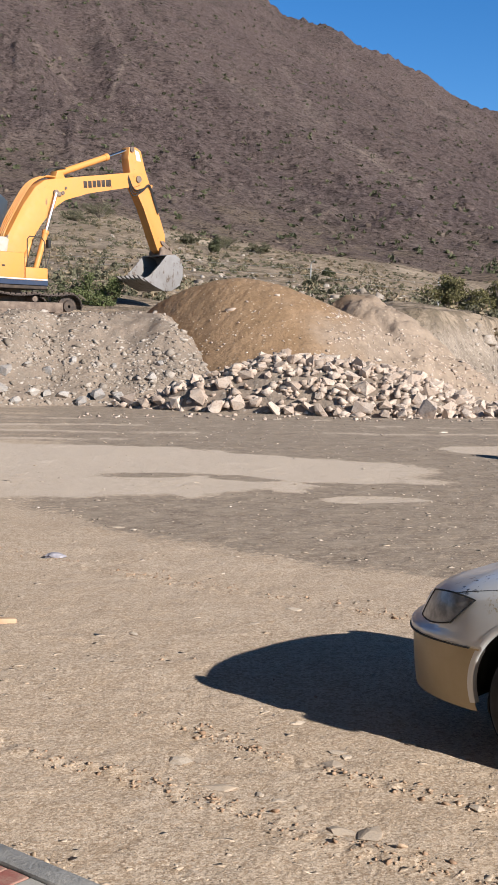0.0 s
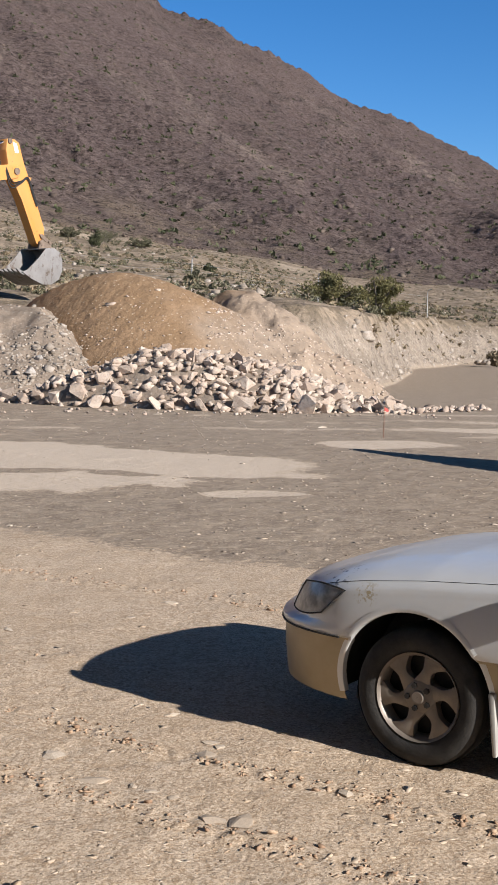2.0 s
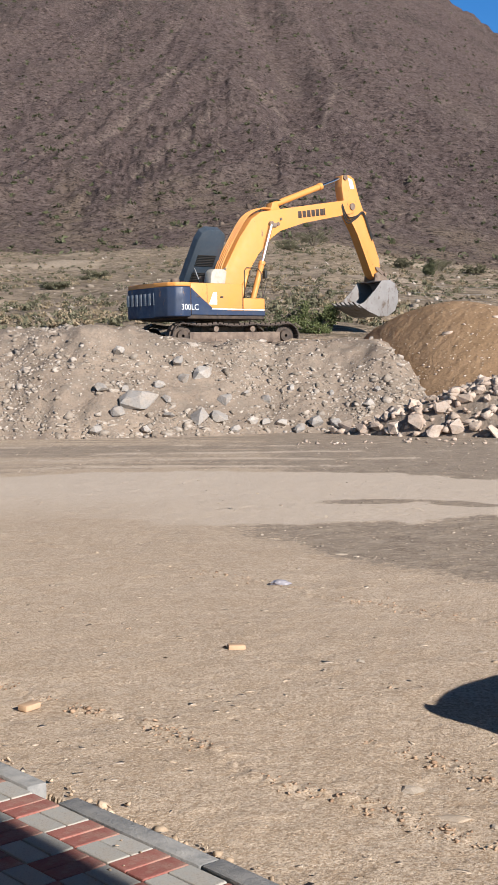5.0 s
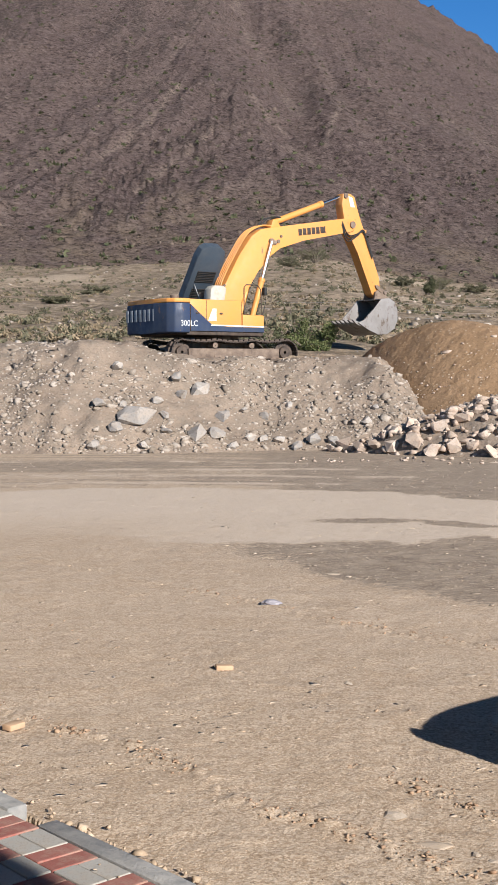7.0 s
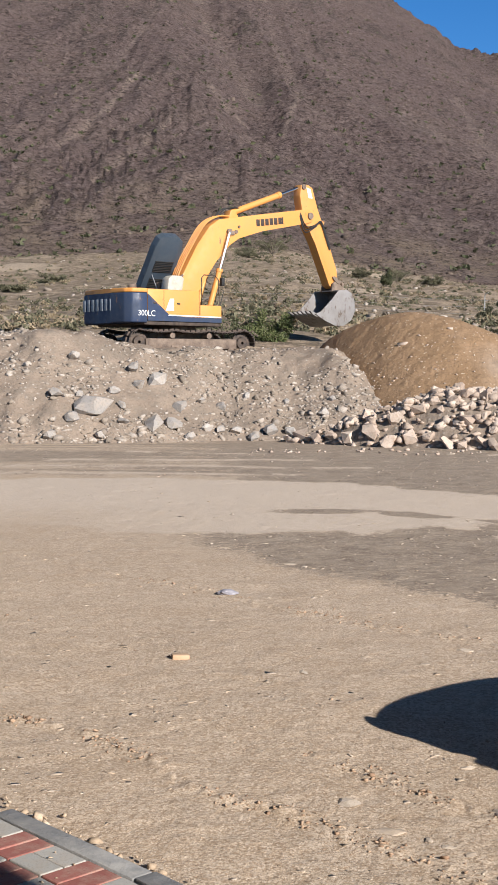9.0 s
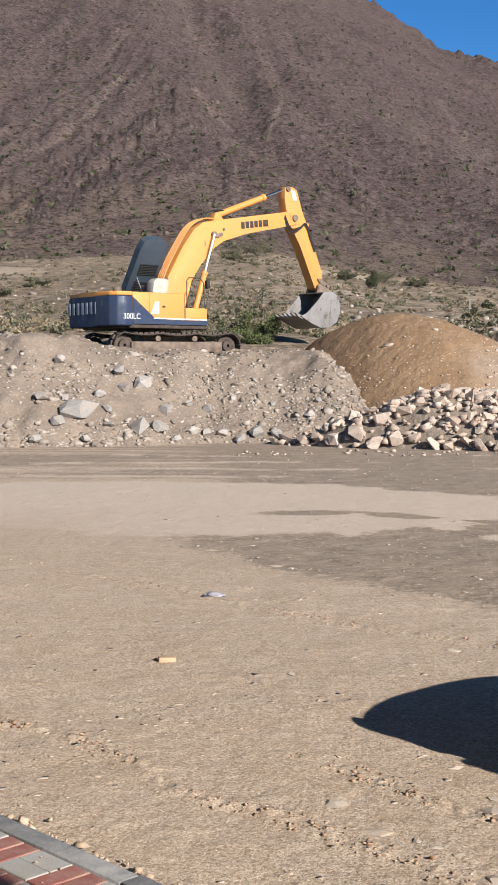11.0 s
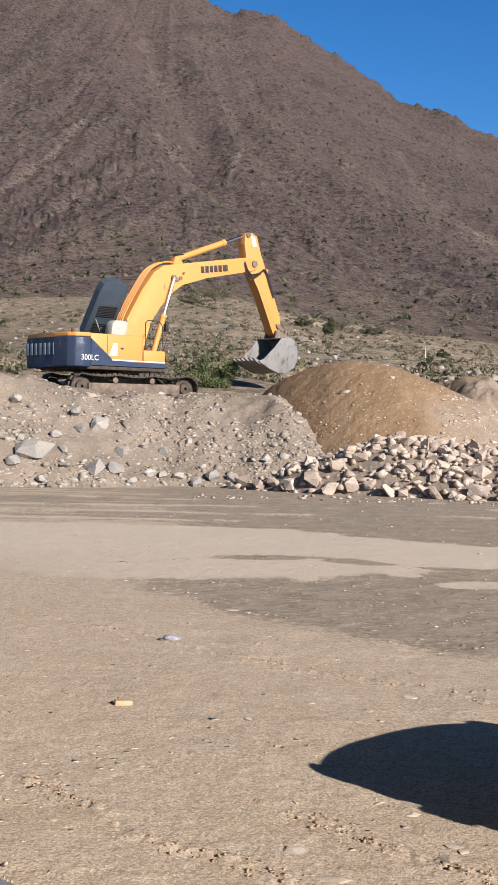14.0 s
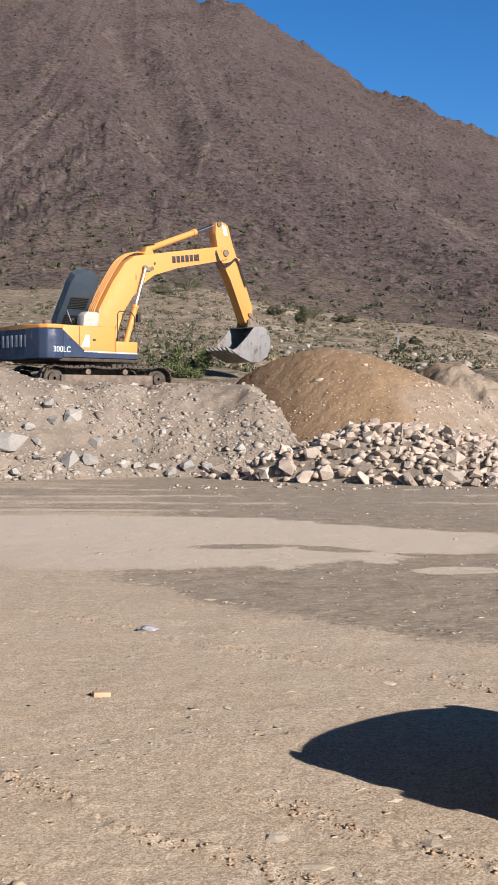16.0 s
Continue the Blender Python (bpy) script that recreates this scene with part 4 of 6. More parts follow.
# raised hood: a shallow shell with louvres, hinged at the cab side, leaning over
hood_m = pose(-0.25, 0.80, 2.25, 0, 0, 0) @ Matrix.Rotation(radians(33), 4, "X")
bm = bmesh.new()
H_OUT = [(-0.80, 0.0), (0.42, 0.0), (0.46, 0.5), (0.42, 1.9), (0.32, 2.2), (0.10, 2.34), (-0.48, 2.34), (-0.68, 2.2), (-0.76, 1.9)]
prism(bm, H_OUT, -0.05, 0.0, 0.02)
for a, b in zip(H_OUT[1:], H_OUT[2:] + H_OUT[:1]):
    va, vb = Vector((a[0], 0, a[1])), Vector((b[0], 0, b[1]))
    n = Vector(((b[1] - a[1]), 0, -(b[0] - a[0]))).normalized() * -0.03
    f = [bm.verts.new(v) for v in (va, vb, vb + Vector((0, 0.24, 0)), va + Vector((0, 0.24, 0)), va + n, vb + n, vb + n + Vector((0, 0.24, 0)), va + n + Vector((0, 0.24, 0)))]
    for q in ((0, 1, 2, 3), (7, 6, 5, 4), (0, 4, 5, 1), (1, 5, 6, 2), (2, 6, 7, 3), (3, 7, 4, 0)):
        bm.faces.new([f[i] for i in q])
M_HOOD = worn_paint("dull_blue_grey_paint", (0.04, 0.058, 0.08), (0.075, 0.085, 0.095), (0.14, 0.10, 0.07), 0.4, 0.68, 1.5)
hood = digger_part("engine_hood", bm, M_HOOD, "dull blue grey hood standing open")
hood.matrix_local = hood_m
for zz in (0.25, 0.95):
    for k in range(7):
        bm = bmesh.new()
        box(bm, -0.55, 0.25, -0.085, -0.052, zz + k * 0.065, zz + 0.03 + k * 0.065, 0.006)
        part("louvre", bm, M_BLACK, hood)
for x in (-0.5, 0.3):
    bm = bmesh.new()
    tube(bm, [(x, 0.1, 0.9), (x + 0.05, -0.9, 0.35)], 0.016, 6)
    part("gas_strut", bm, M_STEEL, hood)
# cab
bm = bmesh.new()
prism(bm, [(0.15, 1.16), (1.55, 1.16), (1.72, 1.5), (1.72, 1.75), (1.35, 3.06), (0.25, 3.06), (0.15, 2.9)], 0.50, 1.42, 0.05)
cab = digger_part("cab", bm, Y_BASE, "yellow operator cab with dark windows")
for y in (0.494, 1.42):
    bm = bmesh.new()
    prism(bm, [(0.28, 1.95), (0.95, 1.95), (0.95, 2.92), (0.28, 2.92)], y, y + 0.006)
    prism(bm, [(1.02, 1.65), (1.64, 1.65), (1.30, 2.92), (1.02, 2.92)], y, y + 0.006)
    part("side_window", bm, M_GLASS, cab)
bm = bmesh.new()
for a in ((0.60, 1.32),):
    v = [bm.verts.new(q) for q in ((1.728, a[0], 1.78), (1.728, a[1], 1.78), (1.378, a[1], 2.96), (1.378, a[0], 2.96))]
    bm.faces.new(v)
bmesh.ops.solidify(bm, geom=bm.faces[:], thickness=0.008)
part("windscreen", bm, M_GLASS, cab)
bm = bmesh.new()
tube(bm, [(-0.05, -0.35, 2.3), (-0.05, -0.35, 2.75), (0.12, -0.35, 2.9)], 0.045, 10)
digger_part("exhaust_pipe", bm, M_FRAME)
# boom, with hoses and cylinders
BOOM = [(0.15, 1.65), (0.02, 2.3), (0.30, 2.98), (1.02, 3.98), (1.62, 4.62), (2.10, 4.88), (4.13, 5.06), (6.37, 5.25), (6.72, 5.22), (6.92, 5.0), (6.72, 4.78), (6.5, 4.73), (4.1, 4.43), (2.94, 4.19), (2.5, 3.93), (1.8, 3.36), (0.95, 2.35), (0.62, 1.65)]
bm = bmesh.new()
prism(bm, BOOM, -0.27, 0.27, 0.02)
boom = digger_part("boom", bm, Y_BASE, "yellow box section boom")
boom.matrix_basis = BOOM_M
for k, (x, w) in enumerate(((3.86, 0.17), (4.08, 0.17), (4.30, 0.17), (4.52, 0.17), (4.74, 0.17), (4.96, 0.17), (5.14, 0.07))):
    bm = bmesh.new()
    box(bm, x, x + w, -0.279, -0.271, 0, 0.25, 0.001)
    z = 4.62 + (x - 3.86) * 0.065
    bm.transform(Matrix.Translation((0, 0, z)))
    part("letter_bar", bm, M_INK, boom)
for k in range(4):
    bm = bmesh.new()
    y = -0.20 + 0.11 * k
    tube(bm, bez([(0.0, y, 2.35), (0.16, y, 3.0), (0.90, y, 4.05), (1.50, y, 4.72), (2.1, y, 4.99), (2.6, y, 5.0)], 6), 0.028, 6)
    part("hydraulic_line", bm, Y_BASE, boom)
bm = bmesh.new()
box(bm, 2.45, 2.75, -0.34, 0.34, 4.30, 4.46, 0.03)
cyl(bm, (2.5, -0.36, 4.42), (2.5, 0.36, 4.42), 0.11, n=16)
cyl(bm, (2.85, -0.31, 4.42), (2.85, -0.25, 4.42), 0.07, n=12)
cyl(bm, (3.0, -0.31, 4.60), (3.0, -0.25, 4.60), 0.05, n=12)
part("lift_pin", bm, M_FRAME, boom)
for y in (-0.38, 0.38):
    low, high = Vector((1.30, y, 1.75)), BOOM_M @ Vector((2.45, y, 4.40))
    bm = bmesh.new()
    cyl(bm, low, low.lerp(high, 0.49), 0.105, n=16)
    cyl(bm, low.lerp(high, 0.475), low.lerp(high, 0.515), 0.125, n=16)
    lift = digger_part("lift_cylinder", bm, Y_BASE)
    bm = bmesh.new()
    cyl(bm, low.lerp(high, 0.51), high, 0.058, n=14)
    part("piston_rod", bm, M_CHROME, lift, "polished piston rod")
base_end, rod_end = Vector((2.85, 0, 5.12)), BOOM_M.inverted() @ ARM_M @ Vector((6.05, 0, 5.98))
bm = bmesh.new()
cyl(bm, base_end, base_end.lerp(rod_end, 0.68), 0.115, n=16)
cyl(bm, base_end.lerp(rod_end, 0.66), base_end.lerp(rod_end, 0.70), 0.135, n=16)
prism(bm, [(2.6, 4.9), (3.1, 4.95), (2.95, 5.22), (2.75, 5.22)], -0.18, 0.18, 0.02)
arm_cyl = digger_part("arm_cylinder", bm, Y_BASE)
arm_cyl.matrix_basis = BOOM_M
bm = bmesh.new()
cyl(bm, base_end.lerp(rod_end, 0.69), rod_end, 0.06, n=14)
part("piston_rod", bm, M_CHROME, arm_cyl)
for k in range(2):
    bm = bmesh.new()
    tube(bm, bez([(2.2, -0.1 + 0.2 * k, 4.98), (2.5, -0.1 + 0.2 * k, 5.25), (2.95, -0.1 + 0.2 * k, 5.32), (3.3, -0.05 + 0.1 * k, 5.28)], 6), 0.03, 6)
    part("hose", bm, M_BLACK, arm_cyl)
ARM = [(5.92, 6.02), (6.25, 6.14), (6.52, 6.10), (6.98, 5.42), (7.68, 4.63), (8.60, 3.5), (8.80, 2.98), (8.62, 2.72), (8.36, 2.78), (7.25, 4.10), (6.60, 4.62), (6.28, 5.0), (5.98, 5.6)]
bm = bmesh.new()
prism(bm, ARM, -0.20, 0.20, 0.02)
arm = digger_part("arm", bm, Y_BASE, "yellow dipper arm")
arm.matrix_basis = ARM_M
for x, z, r, w in ((6.62, 5.0, 0.13, 0.33), (6.05, 5.98, 0.10, 0.26), (8.58, 2.85, 0.11, 0.34)):
    bm = cyl(bmesh.new(), (x, -w, z), (x, w, z), r, n=18)
    part("pin", bm, M_FRAME, arm)
bm = bmesh.new()
prism(bm, [(6.2, 6.02), (6.42, 6.02), (6.62, 5.72), (6.42, 5.66)], -0.207, -0.201)
part("white_plate", bm, M_WHITE, arm)
for k in range(3):
    bm = bmesh.new()
    y = -0.26
    tube(bm, bez([(6.1, y, 4.95 - 0.06 * k), (6.5, y - 0.04, 4.55 - 0.12 * k), (6.95, y - 0.03, 4.75 - 0.05 * k), (7.25, y, 5.0 - 0.03 * k), (7.7, y + 0.02, 4.55 - 0.05 * k), (8.0, y + 0.02, 4.2 - 0.05 * k)], 6), 0.022, 6)
    part("hose", bm, M_BLACK, arm)
bm = bmesh.new()
cyl(bm, (7.38, 0, 4.98), (8.35, 0, 3.74), 0.10, n=16)
prism(bm, [(7.15, 5.05), (7.55, 5.12), (7.5, 4.8), (7.3, 4.9)], -0.12, 0.12, 0.02)
bcyl = digger_part("bucket_cylinder", bm, Y_BASE)
bcyl.matrix_basis = ARM_M
bm = bmesh.new()
cyl(bm, (8.33, 0, 3.76), (8.92, 0, 3.02), 0.055, n=12)
part("piston_rod", bm, M_CHROME, bcyl)
bm = bmesh.new()
for y in (-0.27, 0.23):
    prism(bm, [(8.42, 3.15), (8.52, 3.2), (9.0, 3.06), (8.98, 2.93), (8.5, 3.05)], y, y + 0.05, 0.005)
    prism(bm, [(8.88, 3.05), (9.02, 3.05), (9.12, 2.72), (9.0, 2.68)], y - 0.03, y + 0.04, 0.005)
cyl(bm, (8.94, -0.36, 3.0), (8.94, 0.36, 3.0), 0.07, n=12)
digger_part("bucket_link", bm, M_FRAME).matrix_basis = ARM_M
# bucket: shell, side plates, teeth
SHELL = [(7.22, 1.60), (7.75, 1.38), (8.3, 1.22), (8.78, 1.26), (9.18, 1.50), (9.34, 1.86), (9.32, 2.25), (9.16, 2.55), (8.86, 2.68), (8.42, 2.62)]
bm = bmesh.new()
inner = [(x + (8.4 - x) * 0.04, z + (2.0 - z) * 0.05) for x, z in SHELL]
prism(bm, SHELL + inner[::-1], -0.66, 0.66)
bucket = digger_part("bucket", bm, M_BUCKET, "worn grey steel bucket")
bucket.matrix_basis = BUCKET_M
for y in (-0.70, 0.66):
    bm = bmesh.new()
    prism(bm, SHELL + [(8.05, 2.20), (7.55, 1.72)], y, y + 0.04, 0.008)
    part("side_plate", bm, M_BUCKET, bucket)
for k in range(6):
    y = -0.60 + 0.24 * k
    bm = bmesh.new()
    prism(bm, [(7.40, 1.62), (7.40, 1.48), (7.16, 1.56), (6.98, 1.70), (7.16, 1.68)], y - 0.05, y + 0.05, 0.01)
    part("tooth", bm, M_BUCKET, bucket)
for y in (-0.32, 0.24):
    bm = bmesh.new()
    prism(bm, [(8.4, 2.58), (8.46, 2.92), (8.6, 3.0), (8.72, 2.9), (8.95, 2.88), (9.08, 2.76), (9.1, 2.58)], y, y + 0.08, 0.01)
    part("ear", bm, M_FRAME, bucket)


# ---- car ----
def paint_mat():
    m = Mat("silver_car_paint", 0.35, 0.2, 0.5)
    col = m.mix(m.ramp(m.noise(2.5, 5, 0.6), (0.4, 0.0), (0.7, 0.35)), (0.64, 0.64, 0.635), (0.54, 0.51, 0.465))
    spot = m.ramp(m.noise(26, 3, 0.5), (0.60, 0.0), (0.64, 1.0))
    near = m.node("ShaderNodeVectorMath")
    near.operation = "DISTANCE"
    m.t.links.new(m.coord, near.inputs[0])
    near.inputs[1].default_value = (0.48, 0.74, 0.80)
    zone = m.ramp(near.outputs["Value"], (0.07, 1.0), (0.15, 0.0))
    col = m.mix(m.math("MULTIPLY", spot, zone), col, (0.045, 0.045, 0.05))
    near2 = m.node("ShaderNodeVectorMath")
    near2.operation = "DISTANCE"
    m.t.links.new(m.coord, near2.inputs[0])
    near2.inputs[1].default_value = (0.27, 0.86, 0.76)
    zone2 = m.math("MULTIPLY", m.ramp(near2.outputs["Value"], (0.02, 1.0), (0.075, 0.0)), m.ramp(m.noise(60, 3, 0.6), (0.52, 0.0), (0.58, 0.8)))
    m.color(m.mix(zone2, col, (0.36, 0.27, 0.12)))
    m.rough(m.ramp(m.noise(7, 5), (0.3, 0.28), (0.7, 0.48)))
    m.p.inputs["Coat Weight"].default_value = 0.4
    m.p.inputs["Coat Roughness"].default_value = 0.12
    return m.mat


M_SILVER = paint_mat()
M_BEIGE = plain_mat("beige_lower_paint", (0.36, 0.29, 0.18), (0.42, 0.345, 0.23), 0.4, 0.35, 3, 0.03)
M_SEAM = plain_mat("dark_seam", (0.02, 0.02, 0.02), (0.04, 0.04, 0.04), 0.7, 0, 10, 0)
M_TYRE = plain_mat("dusty_tyre_rubber", (0.012, 0.0115, 0.011), (0.035, 0.032, 0.029), 0.8, 0, 9, 0.3)
M_ALLOY = plain_mat("dull_alloy", (0.17, 0.145, 0.122), (0.25, 0.215, 0.18), 0.5, 0.45, 9, 0.05)
M_LENS = Mat("clouded_lamp_lens", 0.28, spec=0.4)
M_LENS.color(M_LENS.mix(M_LENS.ramp(M_LENS.noise(14, 4, 0.6), (0.4, 0.0), (0.65, 1.0)), (0.16, 0.165, 0.17), (0.36, 0.36, 0.35)))
M_LENS.p.inputs["Coat Weight"].default_value = 0.35
M_LENS = M_LENS.mat

CAR_M = pose(1.875, 6.18, 0, 0, 0, 140)
car = root("car", "dusty silver sedan with beige lower panels and scratched fender", "car", m=CAR_M)


def c_half(x):
    t = np.clip((x - 0.05) / 0.98, 0, 1)
    b = np.clip((-2.7 - x) / 1.1, 0, 1)
    return 0.885 * (1 - t ** 4.0) ** 0.5 * (1 - b ** 3.5) ** 0.5


def c_top(x):
    return np.interp(x, (-3.82, -3.7, -3.3, -2.9, -1.0, -0.8, -0.4, 0.0, 0.3, 0.5, 0.68, 0.82, 0.94, 1.03), (0.72, 0.90, 0.98, 1.0, 1.0, 0.99, 0.955, 0.925, 0.89, 0.86, 0.825, 0.795, 0.745, 0.64))


def c_side(x, z):
    """How far out the flank lies at x and height z."""
    w = c_half(x)
    return w * (1 - 0.10 * np.clip((z - 0.56) / 0.4, -1, 1) ** 2 - 0.035 * (1 - smooth(0.53, 0.545, z)))


NX, NS, NT = 200, 34, 16
xs = 1.03 - 4.85 * (np.linspace(0, 1, NX) ** 1.15)
V3 = np.zeros((NX, NS + NT, 3))
for i, x in enumerate(xs):
    w, zt = float(c_half(x)), float(c_top(x))
    zb = float(np.interp(x, (-3.8, -3.3, 0.4, 0.85, 1.03), (0.34, 0.22, 0.22, 0.24, 0.30)))
    zs = zt - 0.13 * min(1, w / 0.6) - 0.01
    for k in range(NS):
        z = zb + (zs - zb) * k / (NS - 1)
        V3[i, k] = (x, float(c_side(x, z)), z)
    ys = V3[i, NS - 1, 1]
    for k in range(NT):
        a = (k + 1) / NT * math.pi / 2
        V3[i, NS + k] = (x, ys * math.cos(a) ** 0.62, zs + (zt - zs) * math.sin(a) ** 0.85)
back = smooth(0.3, 0.85, V3[:, :, 0]) * (0.07 * smooth(0.565, 0.60, V3[:, :, 2]) + 0.22 * np.clip(V3[:, :, 2] - 0.60, 0, 1))
V3[:, :, 0] -= back
ARCH = ((0.03, 0.325, 0.385), (-2.67, 0.33, 0.365))
for cx, cz, cr in ARCH:
    d = np.hypot(V3[:, :NS, 0] - cx, V3[:, :NS, 2] - cz)
    near = np.abs(d - cr) < 0.015
    for i, k in np.argwhere(near):
        p = V3[i, k]
        s = cr / d[i, k]
        p[0], p[2] = cx + (p[0] - cx) * s, cz + (p[2] - cz) * s
groups = {}
for i in range(NX - 1):
    for k in range(NS + NT - 1):
        q = V3[[i, i + 1, i + 1, i], [k, k, k + 1, k + 1]]
        c = q.mean(0)
        x, y, z = c
        if any(math.hypot(x - cx, z - cz) < cr - 0.004 and k < NS for cx, cz, cr in ARCH):
            continue
        if x > 0.36 and z < 0.60 and k < NS:
            key = "bumper" if z > 0.537 else "bumper_skirt"
        elif z < 0.537 and k < NS:
            key = "sill_panel"
        elif k >= NS + 3 and -0.84 < x:
            key = "hood"
        else:
            key = "body"
        groups.setdefault(key, []).append((i, k))
for key, cells in groups.items():
    for side in (0,):
        bm = bmesh.new()
        made = {}

        def corner(i, k, s):
            if k == NS + NT - 1:
                s = 1
            if (i, k, s) not in made:
                p = V3[i, k]
                out = 0.003 if key == "hood" else 0.0
                made[(i, k, s)] = bm.verts.new((p[0] + out * 0.6, (p[1] + out) * s, p[2]))
            return made[(i, k, s)]

        for i, k in cells:
            for s in ((1, -1) if side == 0 else (side,)):
                q = [corner(i, k, s), corner(i + 1, k, s), corner(i + 1, k + 1, s), corner(i, k + 1, s)]
                if len(set(q)) == 4:
                    bm.faces.new(q if s < 0 else q[::-1])
        bmesh.ops.remove_doubles(bm, verts=bm.verts, dist=0.0008)
        rim_edges = [(e.verts[0].co.copy(), e.verts[1].co.copy()) for e in bm.edges if len(e.link_faces) == 1]
        mat = {"bumper_skirt": M_BEIGE, "sill_panel": M_BEIGE}.get(key, M_SILVER)
        ob = part(key, bm, mat, car, {"bumper_skirt": "beige lower bumper", "sill_panel": "beige side sill"}.get(key, ""), 40)
        if key == "hood":
            bm = bmesh.new()
            for a, b in rim_edges:
                if (b - a).length > 1e-4 and not (key == "hood" and a.x < -0.80):
                    tube(bm, [a, b], 0.0009, 4)
            part("hood_gap", bm, M_SEAM, ob)
def c_skin(x, z, out):
    """A point on the flank or nose whose finished place is x, z."""
    raw = x
    for _ in range(6):
        raw = x + float(smooth(0.3, 0.85, raw)) * (0.07 * float(smooth(0.565, 0.60, z)) + 0.22 * max(z - 0.60, 0))
    return (x + out * 0.5, float(c_side(raw, z)) + out, z)


for s in (1, -1):
    A4, B4, C4, D4 = (0.775, 0.608), (0.505, 0.640), (0.375, 0.762), (0.660, 0.758)
    bm = bmesh.new()
    rows, edge = [], []
    for u in np.linspace(0, 1, 15):
        row = []
        for v in np.linspace(0, 1, 9):
            lo = (A4[0] + (B4[0] - A4[0]) * u, A4[1] + (B4[1] - A4[1]) * u - 0.012 * math.sin(u * math.pi))
            hi = (D4[0] + (C4[0] - D4[0]) * u, D4[1] + (C4[1] - D4[1]) * u + 0.016 * math.sin(u * math.pi))
            x, z = lo[0] + (hi[0] - lo[0]) * v, lo[1] + (hi[1] - lo[1]) * v
            p = c_skin(x, z, 0.010 + 0.006 * math.sin(u * math.pi) * math.sin(v * math.pi))
            row.append(bm.verts.new((p[0], p[1] * s, p[2])))
        rows.append(row)
    for a, b in zip(rows, rows[1:]):
        for k in range(8):
            bm.faces.new((a[k], a[k + 1], b[k + 1], b[k]))
    loop = [v.co.copy() for v in [r[0] for r in rows] + rows[-1][1:] + [r[-1] for r in rows[::-1]][1:] + rows[0][::-1][1:]]
    lamp = part("headlight", bm, M_LENS, car, "clouded headlight lens", 60)
    bm = bmesh.new()
    tube(bm, loop, 0.0042, 6)
    part("lamp_trim", bm, M_SEAM, lamp)
for s in (1, -1):
    bm = bmesh.new()
    tube(bm, [(x, s * (float(c_side(x, 0.545)) + 0.003), 0.54) for x in np.linspace(1.026, 0.40, 60)], 0.005, 5)
    part("bumper_seam", bm, M_SEAM, car)
    bm = bmesh.new()
    tube(bm, [(x, s * (float(c_side(x, 0.54)) + 0.004), 0.535) for x in np.linspace(-0.40, -2.28, 20)], 0.012, 6)
    part("rub_strip", bm, M_SEAM, car)
    for cx, cz, cr in ARCH:
        bm = bmesh.new()
        ring = []
        for a in np.linspace(radians(-9), radians(189), 40):
            x, z = cx + cr * math.cos(a), cz + cr * math.sin(a)
            y = float(c_side(x, max(z, 0.2)))
            ring.append([bm.verts.new((cx + (cr + dr) * math.cos(a), s * (y + dy), cz + (cr + dr) * math.sin(a))) for dr, dy in ((0.024, 0.0004), (0.012, 0.0025), (0.0, 0.004), (-0.006, 0.001), (-0.009, -0.03))])
        for p, q in zip(ring, ring[1:]):
            for k in range(4):
                bm.faces.new((p[k], q[k], q[k + 1], p[k + 1]))
        part("arch_lip", bm, M_SILVER, car)
        bm = bmesh.new()
        pr = [[bm.verts.new((cx + (cr + 0.005) * math.cos(a), s * y, cz + (cr + 0.005) * math.sin(a))) for y in (0.45, 0.80)] for a in np.linspace(radians(-6), radians(186), 30)]
        for p, q in zip(pr, pr[1:]):
            bm.faces.new((p[0], q[0], q[1], p[1]))
        bm.faces.new([p[0] for p in pr])
        part("wheel_well", bm, M_BLACK, car)
    bm = bmesh.new()
    prism(bm, [(-0.375, 0.12), (-0.345, 0.40), (-0.375, 0.40), (-0.395, 0.12)], s * 0.79, s * 0.865, 0.006)
    part("mud_flap", bm, plain_mat("grey_mud_flap", (0.30, 0.29, 0.27), (0.40, 0.39, 0.36), 0.6, 0, 8, 0), car, "light grey mud flap")
    bm = bmesh.new()
    box(bm, -1.06, -0.94, 0.88 if s > 0 else -1.04, 1.04 if s > 0 else -0.88, 0.93, 1.08, 0.035)
    box(bm, -1.02, -0.97, s * 0.82 if s > 0 else -0.96, 0.96 if s > 0 else -0.82, 0.95, 0.99, 0.01)
    part("door_mirror", bm, M_SILVER, car)
bm = bmesh.new()
box(bm, -3.7, 0.40, -0.70, 0.72, 0.19, 0.30, 0.03)
part("floor_pan", bm, M_BLACK, car)
# roof and windows
bm = bmesh.new()
rows = []
for x in np.linspace(-1.5, -2.5, 14):
    zt = float(np.interp(x, (-2.5, -2.2, -1.9, -1.65, -1.5), (1.365, 1.40, 1.41, 1.395, 1.36)))
    rows.append([bm.verts.new((x, 0.60 * math.sin(a), zt - 0.10 * (1 - math.cos(a)))) for a in np.linspace(-1.35, 1.35, 15)])
for a, b in zip(rows, rows[1:]):
    for k in range(14):
        bm.faces.new((a[k], a[k + 1], b[k + 1], b[k]))
bmesh.ops.solidify(bm, geom=bm.faces[:], thickness=0.03)
part("roof", bm, M_SILVER, car)
M_CARGLASS = glass_mat("tinted_car_glass", (0.12, 0.14, 0.14), 0.03)
